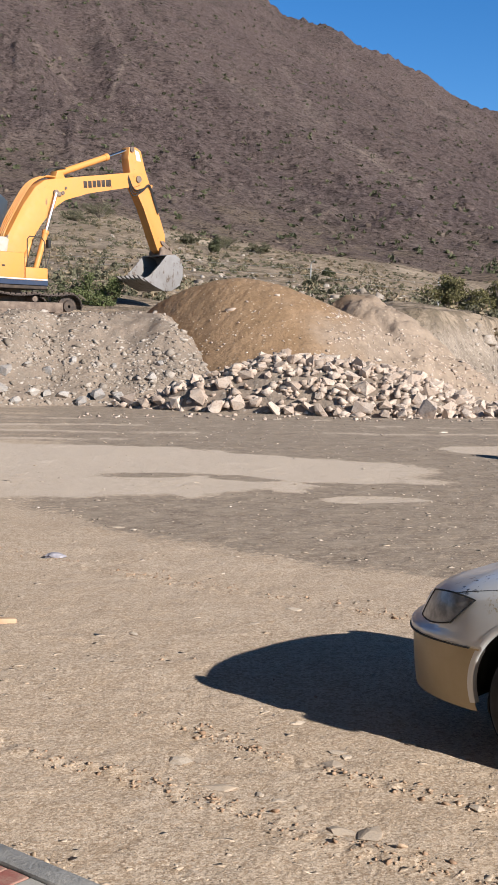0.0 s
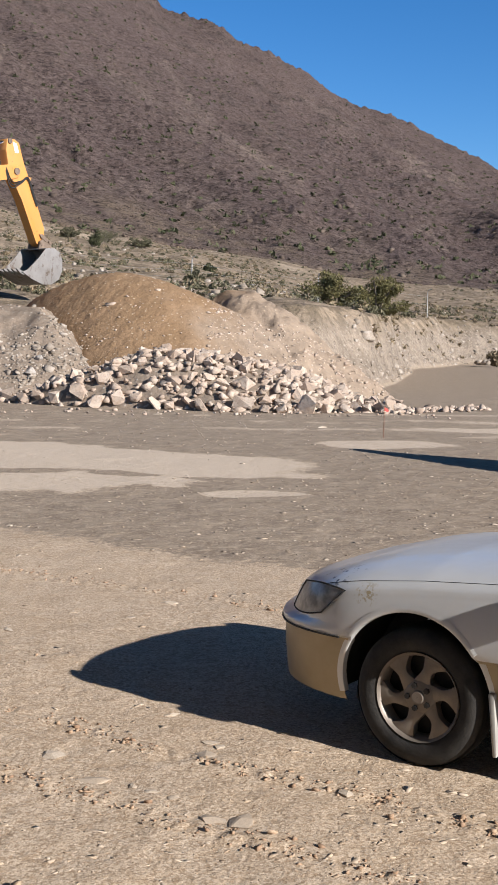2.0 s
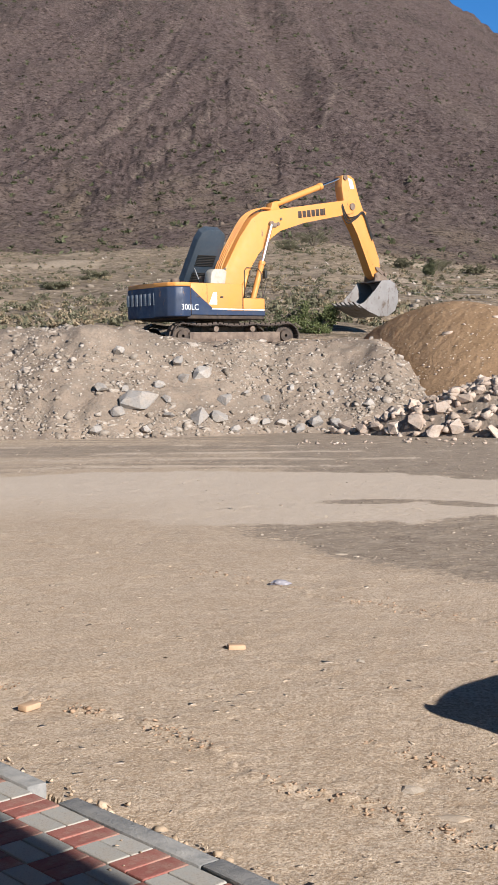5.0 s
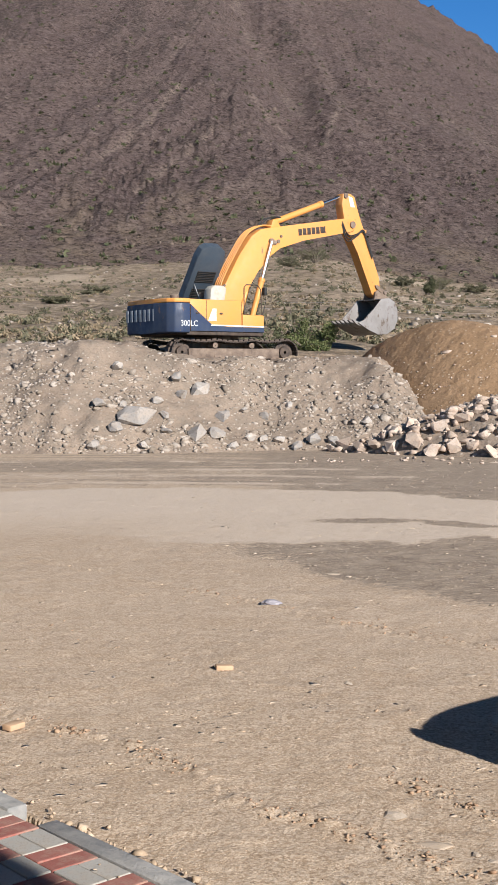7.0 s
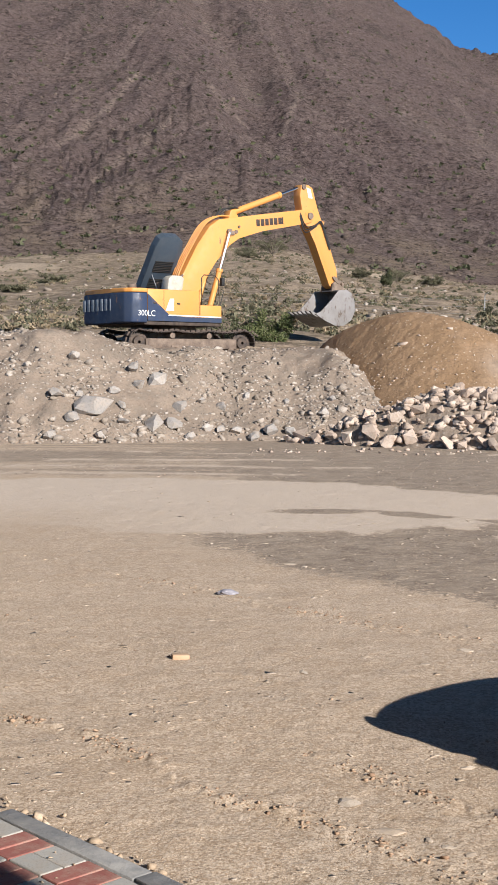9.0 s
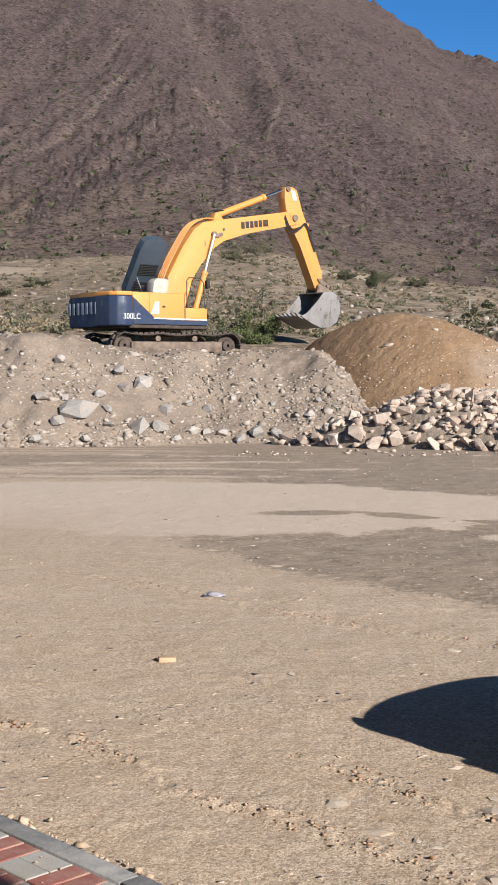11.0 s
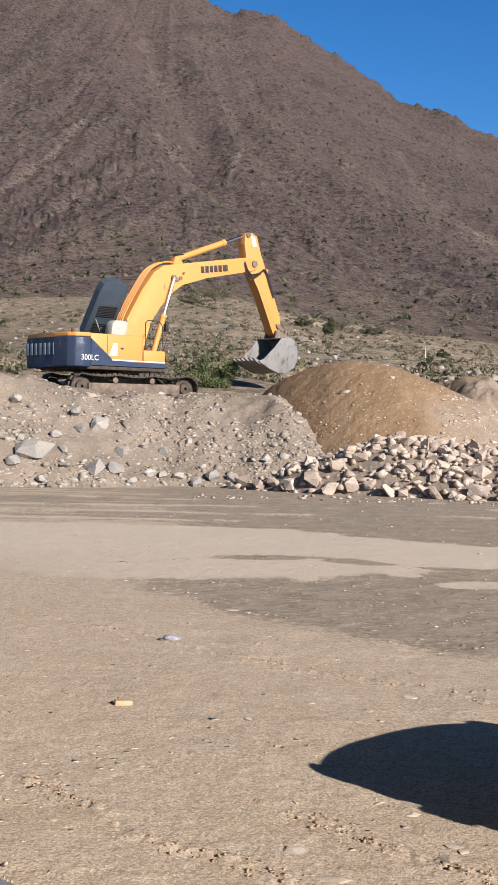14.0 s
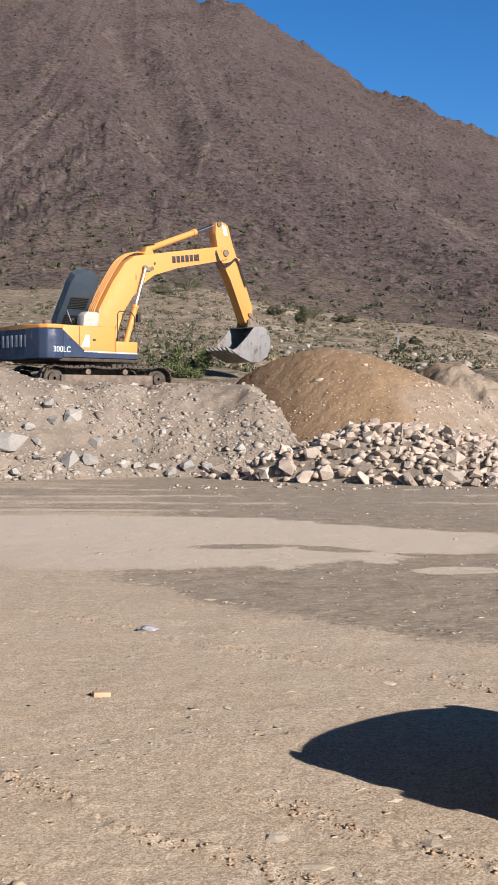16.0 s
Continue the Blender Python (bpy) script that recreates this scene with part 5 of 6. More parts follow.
for nm, quad in (("windscreen", ((-0.82, 0.70, 0.965), (-0.82, -0.70, 0.965), (-1.50, -0.56, 1.335), (-1.50, 0.56, 1.335))), ("rear_window", ((-3.2, -0.62, 1.0), (-3.2, 0.62, 1.0), (-2.5, 0.55, 1.34), (-2.5, -0.55, 1.34)))):
    bm = bmesh.new()
    bm.faces.new([bm.verts.new(q) for q in quad])
    bmesh.ops.solidify(bm, geom=bm.faces[:], thickness=0.006)
    part(nm, bm, M_CARGLASS, car)
for s in (1, -1):
    for a, b, c, d in ((-1.06, -1.98, -1.90, -1.52), (-2.06, -3.0, -2.5, -2.0)):
        bm = bmesh.new()
        bm.faces.new([bm.verts.new(q) for q in ((a, s * 0.80, 0.97), (b, s * 0.80, 0.985), (c, s * 0.60, 1.31), (d, s * 0.60, 1.31))])
        bmesh.ops.solidify(bm, geom=bm.faces[:], thickness=0.006)
        part("side_window", bm, M_CARGLASS, car)
    for pts in (((-0.80, s * 0.74, 0.96), (-1.20, s * 0.67, 1.20), (-1.52, s * 0.585, 1.34)), ((-2.02, s * 0.80, 0.98), (-1.96, s * 0.60, 1.33)), ((-3.18, s * 0.72, 0.99), (-2.8, s * 0.66, 1.2), (-2.48, s * 0.585, 1.335))):
        bm = bmesh.new()
        tube(bm, pts, 0.035, 8)
        part("pillar", bm, M_SILVER, car)
    bm = bmesh.new()
    tube(bm, [(-0.78, s * (float(c_side(-0.78, z)) + 0.001), z) for z in np.linspace(0.30, 0.82, 8)], 0.0035, 4)
    tube(bm, [(-1.98, s * (float(c_side(-1.98, z)) + 0.001), z) for z in np.linspace(0.24, 0.82, 8)], 0.0035, 4)
    part("door_gap", bm, M_SEAM, car)
# wheels
for cx in (0.0, -2.67):
    for s in (1, -1):
        bm = bmesh.new()
        prof = [(0.20, 0.075), (0.225, 0.098), (0.262, 0.104), (0.292, 0.094), (0.312, 0.072), (0.319, 0.04), (0.320, 0.0), (0.319, -0.04), (0.312, -0.072), (0.292, -0.094), (0.24, -0.10), (0.20, -0.08)]
        lathe(bm, prof, 64)
        tyre = part("wheel", bm, M_TYRE, car, "dusty black tyre on alloy rim")
        for k in range(4):
            bm2 = bmesh.new()
            lathe(bm2, [(0.3215, -0.052 + k * 0.031), (0.3225, -0.048 + k * 0.031), (0.3225, -0.032 + k * 0.031), (0.3215, -0.028 + k * 0.031)], 64)
            part("tread_rib", bm2, M_TYRE, tyre)
        bm = bmesh.new()
        lathe(bm, [(0.180, 0.02), (0.186, 0.060), (0.196, 0.082), (0.206, 0.092), (0.206, 0.080), (0.198, 0.070)], 64)
        part("rim", bm, M_ALLOY, tyre, "dull alloy rim")
        bm = bmesh.new()
        lathe(bm, [(0.002, 0.091), (0.026, 0.091), (0.031, 0.087), (0.032, 0.080), (0.064, 0.076), (0.078, 0.066), (0.085, 0.040), (0.085, -0.02)], 48)
        part("hub", bm, M_ALLOY, tyre)
        for k in range(6):
            bm = bmesh.new()
            rows = []
            for t in np.linspace(0, 1, 9):
                r = 0.068 + 0.125 * t
                a = k * math.tau / 6 + 0.30 * t
                wd = 0.0235 + 0.030 * abs(t - 0.45) ** 1.5 * 4 * (1 if t > 0.45 else 0.5)
                z = 0.070 + 0.006 * math.sin(t * math.pi) + 0.006 * t
                ca, sa = math.cos(a), math.sin(a)
                rows.append([bm.verts.new((r * ca - q * sa, yy_, r * sa + q * ca)) for q, yy_ in ((-wd, z - 0.05), (-wd, z - 0.006), (-wd * 0.6, z), (wd * 0.6, z), (wd, z - 0.006), (wd, z - 0.05))])
            for p, q in zip(rows, rows[1:]):
                for i in range(5):
                    bm.faces.new((p[i], p[i + 1], q[i + 1], q[i]))
            part("spoke", bm, M_ALLOY, tyre)
        for k in range(5):
            a = k * math.tau / 5 + 0.3
            bm = bmesh.new()
            cyl(bm, (0.054 * math.cos(a), 0.060, 0.054 * math.sin(a)), (0.054 * math.cos(a), 0.090, 0.054 * math.sin(a)), 0.0155, 0.013, 6)
            part("lug_nut", bm, M_BLACK, tyre)
        bm = bmesh.new()
        lathe(bm, [(0.0015, 0.0), (0.19, 0.0), (0.19, -0.03), (0.0015, -0.03)], 32)
        part("brake_disc", bm, M_BLACK, tyre)
        tyre.matrix_local = pose(cx, s * 0.765, 0.318, 0, 20, 0 if s > 0 else 180)


# ---- stones of the heaps ----
rng = np.random.default_rng(7)
ROCKS = [rock_mesh("rock", 300 + k, M_ROCK, 12, 0.85) for k in range(12)]


def loose_rock(parent, x, y, z, size, seed, name="rock", meshes=ROCKS):
    r = random.Random(seed)
    ob = new(name, meshes[r.randrange(len(meshes))])
    ob.matrix_world = pose(x, y, z, r.uniform(-40, 40), r.uniform(-40, 40), r.uniform(0, 360)) @ Matrix.Diagonal((size * r.uniform(0.85, 1.25), size * r.uniform(0.85, 1.15), size * r.uniform(0.75, 1.1), 1))
    ob.parent = parent
    return ob


taken = []
tries = 0
while len(taken) < 300 and tries < 60000:
    tries += 1
    x, y = rng.uniform(-3.7, 7.6), rng.uniform(31.7, 36.2)
    h = float(rocks_z(x, y))
    if h < 0.03:
        continue
    size = float(np.clip(rng.lognormal(-0.70, 0.30), 0.28, 0.95))
    if h < 0.30:
        size = max(size, 0.34)
    gap = 0.46 if len(taken) < 170 else 0.36
    if any((x - a) ** 2 + (y - b) ** 2 * 0.8 < (gap * (size + s)) ** 2 for a, b, s in taken):
        continue
    taken.append((x, y, size))
    loose_rock(rock_heap, x, y, max(h - 0.10, size * 0.25), size, len(taken))
places = []
for _ in range(1500):
    x, y = rng.uniform(-3.7, 8.0), rng.uniform(31.6, 36.4)
    h = float(rocks_z(x, y))
    if h > 0.02:
        places.append((x, y, h - rng.uniform(0.06, 0.20), float(np.clip(rng.lognormal(-1.45, 0.35), 0.12, 0.42)), rng.uniform(0.6, 1)))
for _ in range(170):
    x = rng.uniform(6.6, 10.2)
    y = 32.4 + (x - 6.6) * 0.75 + rng.normal(0, 0.45)
    places.append((x, y, 0.03, float(np.clip(rng.lognormal(-1.9, 0.45), 0.06, 0.4)), rng.uniform(0.6, 1)))
for _ in range(90):
    x, y = rng.uniform(-4.2, 8), rng.uniform(30.4, 32.4)
    places.append((x, y, 0.02, float(np.clip(rng.lognormal(-2.4, 0.4), 0.05, 0.2)), 0.7))
rest = new("rubble", stones("rubble", places, M_ROCK, 8))
rest.parent = rock_heap
tagged(rest, "small pale rubble between the rocks", kind="stuff")

M_BOULDER = stone_mat("pale_grey_boulder", (0.27, 0.25, 0.23), (0.47, 0.43, 0.385), (0.36, 0.305, 0.25), 2.5, 0.04)
GREYS = [rock_mesh("boulder", 400 + k, M_BOULDER, 22, 0.85) for k in range(8)]
BIG = ((-8.62, 37.7, 0.45), (-7.87, 37.6, 0.58), (-9.42, 35.7, 0.89), (-8.54, 35.9, 0.32), (-8.91, 36.4, 0.35), (-9.86, 36.1, 0.32), (-7.06, 35.9, 0.65), (-7.56, 35.6, 0.65), (-7.06, 36.8, 0.4), (-5.9, 37.5, 0.32),
       (-6.11, 36.2, 0.39), (-5.29, 36.3, 0.35), (-4.3, 36.5, 0.58), (-3.67, 36.5, 0.39), (-8.42, 35.4, 0.32), (-9.81, 35.0, 0.48), (-10.22, 34.2, 0.39), (-8.93, 34.8, 0.35), (-6.47, 37.3, 0.29), (-2.64, 38.1, 0.26), (-5.22, 38.1, 0.29), (-4.01, 38.1, 0.26), (-2.84, 37.4, 0.32), (-10.51, 35.7, 0.42), (-5.73, 36.4, 0.32), (-10.41, 37.5, 0.42), (-8.35, 37.2, 0.39), (-6.51, 35.6, 0.35), (-4.74, 36.2, 0.35))
for k, (x, y, s) in enumerate(BIG):
    loose_rock(bank, x, y, max(float(bank_z(np.array(x), np.array(y))) + 0.12 * s, 0.1), s * 1.05, 900 + k, "boulder", GREYS)
x = np.where(rng.random(40000) < 0.3, rng.uniform(-30, 0.5, 40000), rng.uniform(-14, 0.5, 40000))
y = rng.uniform(32.8, 41.5, 40000)
h = bank_z(x, y)
keep = (h > 0.02) & (rng.random(40000) < 0.35 + 0.7 * vnoise(x * 0.6, y * 0.6, 121) + 0.5 * (h < 0.8))
places = np.stack([x, y, h - 0.01, np.clip(rng.lognormal(-2.45, 0.55, 40000), 0.035, 0.40), rng.uniform(0.6, 1, 40000)], -1)[keep][:8000]
ob = new("embedded_stone_scatter", stones("embedded_stone_scatter", places, M_STONE, 9))
ob.parent = bank
tagged(ob, "grey and pale stones stuck in the bank", kind="stuff")
places = []
while len(places) < 1000:
    x, y = rng.uniform(-4, 9.5), rng.uniform(35.5, 41.5)
    h = float(heap_z(np.array(x), np.array(y)))
    if h > 0.05 and (x > 2.5 or rng.random() < 0.18):
        places.append((x, y, h, float(np.clip(rng.lognormal(-2.75 + 0.06 * max(x, 0), 0.45), 0.03, 0.32)), 0.8))
ob = new("embedded_pebble_scatter", stones("embedded_pebble_scatter", places, M_ROCK, 10))
ob.parent = heap
tagged(ob, "pale pebbles in the fill dirt", kind="stuff")
x, y = rng.uniform(8.5, 34, 9000), rng.uniform(44, 112, 9000)
z, up = terrain(x, y)
keep = (up > 0.02) & (up < 0.9)
places = np.stack([x, y, z, np.clip(rng.lognormal(-1.7, 0.5, 9000), 0.08, 0.8), np.full(9000, 0.8)], -1)[keep].tolist()
for _ in range(70):
    x, y = rng.uniform(28, 40), rng.uniform(97, 102)
    places.append((x, y, 0.1, rng.uniform(0.4, 1.1), 0.8))
tagged(new("stone_scatter", stones("stone_scatter", places, M_STONE, 11)), "scattered stones on the far bank", "stones", kind="stuff")

# ---- pebbles and clods of the lot ----
def lot_points(n, near, reach):
    """Even by bearing and by the logarithm of the distance: x, y and distance."""
    r, a = near * reach ** rng.random(n), np.radians(rng.uniform(-22, 19, n))
    return r * np.sin(a), r * np.cos(a), r


x, y, r = lot_points(9000, 4.0, 9.0)
v = along(x, y)[0]
near = np.minimum(np.minimum(np.abs(v - 3.95), np.abs(v - 4.66)), np.abs(v - 7.5))
keep = (v > 3.08) & (y < 32) & (rng.random(9000) < 0.30 + 0.7 * np.exp(-(near / 0.10) ** 2) + 0.25 * vnoise(x * 1.1, y * 1.1, 131))
size = np.clip(rng.lognormal(-4.5, 0.55, 9000), 0.005, 0.06) * (1 + r * 0.035) * np.where(near < 0.08, 1.25, 1.0)
places = np.stack([x, y, ground_z(x, y) - size * 0.06, size, rng.uniform(0.2, 0.45, 9000)], -1)[keep][:3200]
x, y = rng.uniform(-14, 12, 34000), rng.uniform(9, 32.6, 34000)
keep = (np.abs(np.degrees(np.arctan2(x, y))) < 21) & (rng.random(34000) < lot_relief(x, y)[1])
size = np.clip(rng.lognormal(-3.75, 0.5, 34000), 0.01, 0.09)
dark = np.stack([x, y, ground_z(x, y) + size * 0.03, size, rng.uniform(0.2, 0.45, 34000)], -1)[keep][:9500]
clods = []
for v0, amount in ((3.95, 1200), (4.66, 1200), (7.5, 700), (5.55, 70)):
    for _ in range(amount):
        u = rng.uniform(-9.5, 0.5)
        keep = float(vnoise(np.array(u * 2.3), np.array(v0), 161)) + 0.5 * float(vnoise(np.array(u * 7.0), np.array(v0), 162))
        if keep < -0.4 or (v0 == 4.66 and u < -4.4 + 0.5 * keep):
            continue
        v = v0 + 0.07 * float(fbm(np.array(u * 0.9), np.array(u * 0.2 + v0), 3, 31)) + rng.normal(0, 0.05 + 0.03 * (v0 > 5))
        p = Vector((0.775, -0.632, 0)) * u + Vector((0.632, 0.775, 0)) * v
        s = float(np.clip(rng.lognormal(-4.25, 0.5), 0.006, 0.05))
        clods.append((p.x, p.y, s * 0.12, s, rng.uniform(0.5, 0.9)))
clods = np.array(clods)
clods[:, 2] += ground_z(clods[:, 0], clods[:, 1])
tagged(new("clod_scatter", stones("clod_scatter", clods, M_CLOD, 15, 12, 8)), "reddish brown crumbled clods along the wheel ruts", "clods", kind="stuff")
x, y, r = lot_points(4000, 4.2, 4.2)
keep = (along(x, y)[0] > 3.2) & (rng.random(4000) < 0.45 + 0.9 * vnoise(x * 1.7, y * 1.7, 133))
size = np.clip(rng.lognormal(-3.7, 0.5, 4000), 0.010, 0.09) * (1 + 0.02 * r)
flakes = np.stack([x, y, ground_z(x, y) - size * 0.005, size, rng.uniform(0.05, 0.12, 4000)], -1)[keep][:1500]
M_FLAKE = stone_mat("pale_mud_flake", (0.40, 0.31, 0.22), (0.55, 0.45, 0.35), (0.47, 0.37, 0.27), 9.0, 0.003)
tagged(new("flake_scatter", stones("flake_scatter", flakes, M_FLAKE, 17, 14, 10)), "pale flat flakes of broken crust on the dirt lot", "flakes", kind="stuff")
tagged(new("pebble_scatter", stones("pebble_scatter", places, M_PEBBLE, 12)), "tan pebbles and crumbled clods on the dirt lot", "pebbles", kind="stuff")
tagged(new("gravel_scatter", stones("gravel_scatter", dark, M_GREY_PEBBLE, 13)), "grey gravel on the darker part of the lot", "gravel", kind="stuff")
M_PALE = stone_mat("pale_flat_stone", (0.44, 0.36, 0.28), (0.58, 0.49, 0.39), (0.48, 0.38, 0.28), 3.0, 0.003)
FLATS = [rock_mesh("flat_stone", 500 + k, M_PALE, 16, 0.45) for k in range(6)]
for k, (x, y, s) in enumerate(((-0.11, 5.43, 0.15), (0.48, 4.90, 0.17), (0.36, 4.95, 0.14), (0.38, 5.72, 0.13), (0.05, 5.35, 0.07), (0.13, 5.27, 0.07), (0.22, 5.2, 0.06), (-0.31, 5.76, 0.13), (0.25, 6.35, 0.1),
                              (2.16, 13.27, 0.16), (0.33, 9.06, 0.14), (0.05, 8.55, 0.08), (-0.75, 8.23, 0.1), (-1.31, 12.9, 0.16), (-1.15, 12.75, 0.12), (0.75, 31.0, 0.3), (4.2, 27.0, 0.3), (0.95, 5.2, 0.09), (0.42, 5.9, 0.09), (0.46, 5.84, 0.07))):
    ob = new("flat_stone", FLATS[k % 6])
    ob.matrix_world = pose(x, y, float(ground_z(x, y)) + s * 0.015, 0, 0, 70 * k) @ Matrix.Diagonal((s, s * (0.55 + 0.1 * (k % 4)), s * 0.42, 1))
    tagged(ob, "flat grey stone lying on the dirt lot", "stone", "stones on the lot")

# ---- pavement ----
KD, KN = Vector((0.775, -0.632, 0)).normalized(), Vector((0.632, 0.775, 0)).normalized()
PAVE = Matrix(((KD.x, KN.x, 0, 0), (KD.y, KN.y, 0, 0), (0, 0, 1, 0), (0, 0, 0, 1)))
pave = new("pavement", None)
tagged(pave, "block pavement of red and grey concrete pavers with kerb", "pavement", kind="structure")
pave.matrix_world = PAVE
bm = bmesh.new()
box(bm, -14, 12, -2.6, 2.904, -0.3, 0.035)
part("bedding", bm, plain_mat("sand_bedding", (0.36, 0.28, 0.2), (0.25, 0.2, 0.15), 0.95, 0, 5), pave)
KERBS = []
for k in range(2):
    bm = bmesh.new()
    box(bm, -0.492, 0.492, -0.053, 0.053, -0.3, 0.058, 0.012)
    ob = part("kerbstone", bm, M_KERB, pave)
    KERBS.append(ob)
for k in range(24):
    cx = -4.25 + (k - 9) * 0.99 - (0.24 if k < 9 else 0.0)
    ob = KERBS[k] if k < 2 else new("kerbstone", KERBS[k % 2].data)
    ob.parent = pave
    ob.matrix_basis = pose(cx, 2.958, 0.004 * (k % 3), 0, 0, 0.5 * ((k * 7) % 5 - 2))
pm = {}
for key, mat in (("red", M_RED), ("grey", M_GREY)):
    bm = bmesh.new()
    box(bm, -0.1105, 0.1105, -0.054, 0.054, 0.0, 0.06, 0.006)
    me = bpy.data.meshes.new("paver")
    bm.to_mesh(me)
    bm.free()
    me.materials.append(mat)
    pm[key] = me
COUNT, PITCH = 0, 0.2265
for i in range(-32, -9):
    for j in range(0, 7):
        for k in range(2):
            if COUNT >= 322:
                break
            COUNT += 1
            key = "red" if (i + j) % 2 else "grey"
            ob = new("paver", pm[key])
            ob.parent = pave
            cx, cy = i * PITCH - 0.068, 2.79 - j * PITCH
            tilt = pose(0, 0, 0, 0.5 * math.sin(i * 3.7 + j), 0.5 * math.cos(i * 2.3 + k), 0)
            lift = 0.002 * math.sin(i * 5.1 + j * 2.7 + k)
            ob.matrix_basis = (pose(cx + (k - 0.5) * 0.113, cy, -0.008 + lift, 0, 0, 90) if key == "red" else pose(cx, cy + (k - 0.5) * 0.113, -0.008 + lift)) @ tilt
V, F, MI = [], [], []
for i in range(-61, 53):
    for j in range(0, 24):
        if -32 <= i < -9 and j < 7:
            continue
        for k in range(2):
            red = (i + j) % 2
            cx, cy = i * PITCH - 0.068, 2.79 - j * PITCH
            hx, hy = (0.054, 0.1105) if red else (0.1105, 0.054)
            cx, cy = (cx + (k - 0.5) * 0.113, cy) if red else (cx, cy + (k - 0.5) * 0.113)
            b = len(V)
            V += [(cx - hx, cy - hy, 0.03), (cx + hx, cy - hy, 0.03), (cx + hx, cy + hy, 0.03), (cx - hx, cy + hy, 0.03)]
            V += [(cx - hx + 0.005, cy - hy + 0.005, 0.052), (cx + hx - 0.005, cy - hy + 0.005, 0.052), (cx + hx - 0.005, cy + hy - 0.005, 0.052), (cx - hx + 0.005, cy + hy - 0.005, 0.052)]
            F += [(b + 4, b + 5, b + 6, b + 7), (b, b + 1, b + 5, b + 4), (b + 1, b + 2, b + 6, b + 5), (b + 2, b + 3, b + 7, b + 6), (b + 3, b, b + 4, b + 7)]
            MI += [red] * 5
me = mesh_of("paver_field", V, F, M_GREY)
me.materials.append(M_RED)
me.polygons.foreach_set("material_index", MI)
ob = new("paver_field", me)
ob.parent = pave
tagged(ob, "rest of the red and grey pavers", kind="stuff")
places = []
for _ in range(150):
    u, v = rng.uniform(-9, -2.5), 3.045 + abs(rng.normal(0, 0.045))
    p = PAVE @ Vector((u, v, 0))
    s = float(np.clip(rng.lognormal(-3.6, 0.5), 0.012, 0.085))
    places.append((p.x, p.y, float(ground_z(p.x, p.y)) + 0.02, s, 0.8))
for _ in range(60):
    u, v = rng.uniform(-9, -2.5), rng.uniform(2.2, 3.0)
    p = PAVE @ Vector((u, v, 0))
    places.append((p.x, p.y, 0.056, rng.uniform(0.006, 0.022), 0.7))
tagged(new("crumb_scatter", stones("crumb_scatter", places, M_PEBBLE, 14)), "crumbled stones and clods along the kerb", "stones", kind="stuff")

# ---- buildings outside the view, known by their shadows ----
shelter = root("shop_building", "plain plastered building with a deep roof canopy over the pavement", "building", m=PAVE)
bm = bmesh.new()
box(bm, -16, 16, -9, -2.6, 0, 4.0)
part("wall", bm, M_PLASTER, shelter)
bm = bmesh.new()
box(bm, -16.3, 16.3, -9.3, 1.71, 4.004, 4.25, 0.02)
part("roof", bm, M_PLASTER, shelter)
bm = bmesh.new()
box(bm, 0, 14, 0, 0.2, -0.1, 2.4, 0.02)
away = part("boundary_wall", bm, M_PLASTER, None)
away.matrix_world = pose(7.59, 18.0, 0, 0, 0, -66.6)
tagged(away, "plain plastered boundary wall beside the lot", "wall", kind="structure")


# ---- plants ----
def leaf_cloud(name, clumps, mat, seed, leaf):
    """Many small leaves in one mesh; clumps: rows of x, y, z, radius, height, count."""
    g = np.random.default_rng(seed)
    C = np.repeat(np.array([c[:3] for c in clumps], float), [int(c[5]) for c in clumps], axis=0)
    S = np.repeat(np.array([(c[3], c[3], c[4]) for c in clumps], float), [int(c[5]) for c in clumps], axis=0)
    n = len(C)
    d = g.normal(size=(n, 3))
    d /= np.linalg.norm(d, axis=1)[:, None]
    P = C + d * S * (g.random((n, 1)) ** 0.45)
    a, b = g.normal(size=(n, 3)), g.normal(size=(n, 3))
    a /= np.linalg.norm(a, axis=1)[:, None]
    b = np.cross(a, b)
    b /= np.linalg.norm(b, axis=1)[:, None]
    L = leaf * g.uniform(0.6, 1.5, (n, 1)) * np.minimum(1, S[:, :1] / 0.25 + 0.3)
    V = np.stack([P - a * L, P + b * L * 0.45, P + a * L, P - b * L * 0.45], 1).reshape(-1, 3)
    F = np.arange(n * 4).reshape(n, 4)
    me = bpy.data.meshes.new(name)
    me.vertices.add(len(V))
    me.vertices.foreach_set("co", V.astype(np.float32).ravel())
    me.loops.add(F.size)
    me.loops.foreach_set("vertex_index", F.astype(np.int32).ravel())
    me.polygons.add(n)
    me.polygons.foreach_set("loop_start", np.arange(0, F.size, 4, dtype=np.int32))
    me.materials.append(mat)
    me.update(calc_edges=True)
    return me


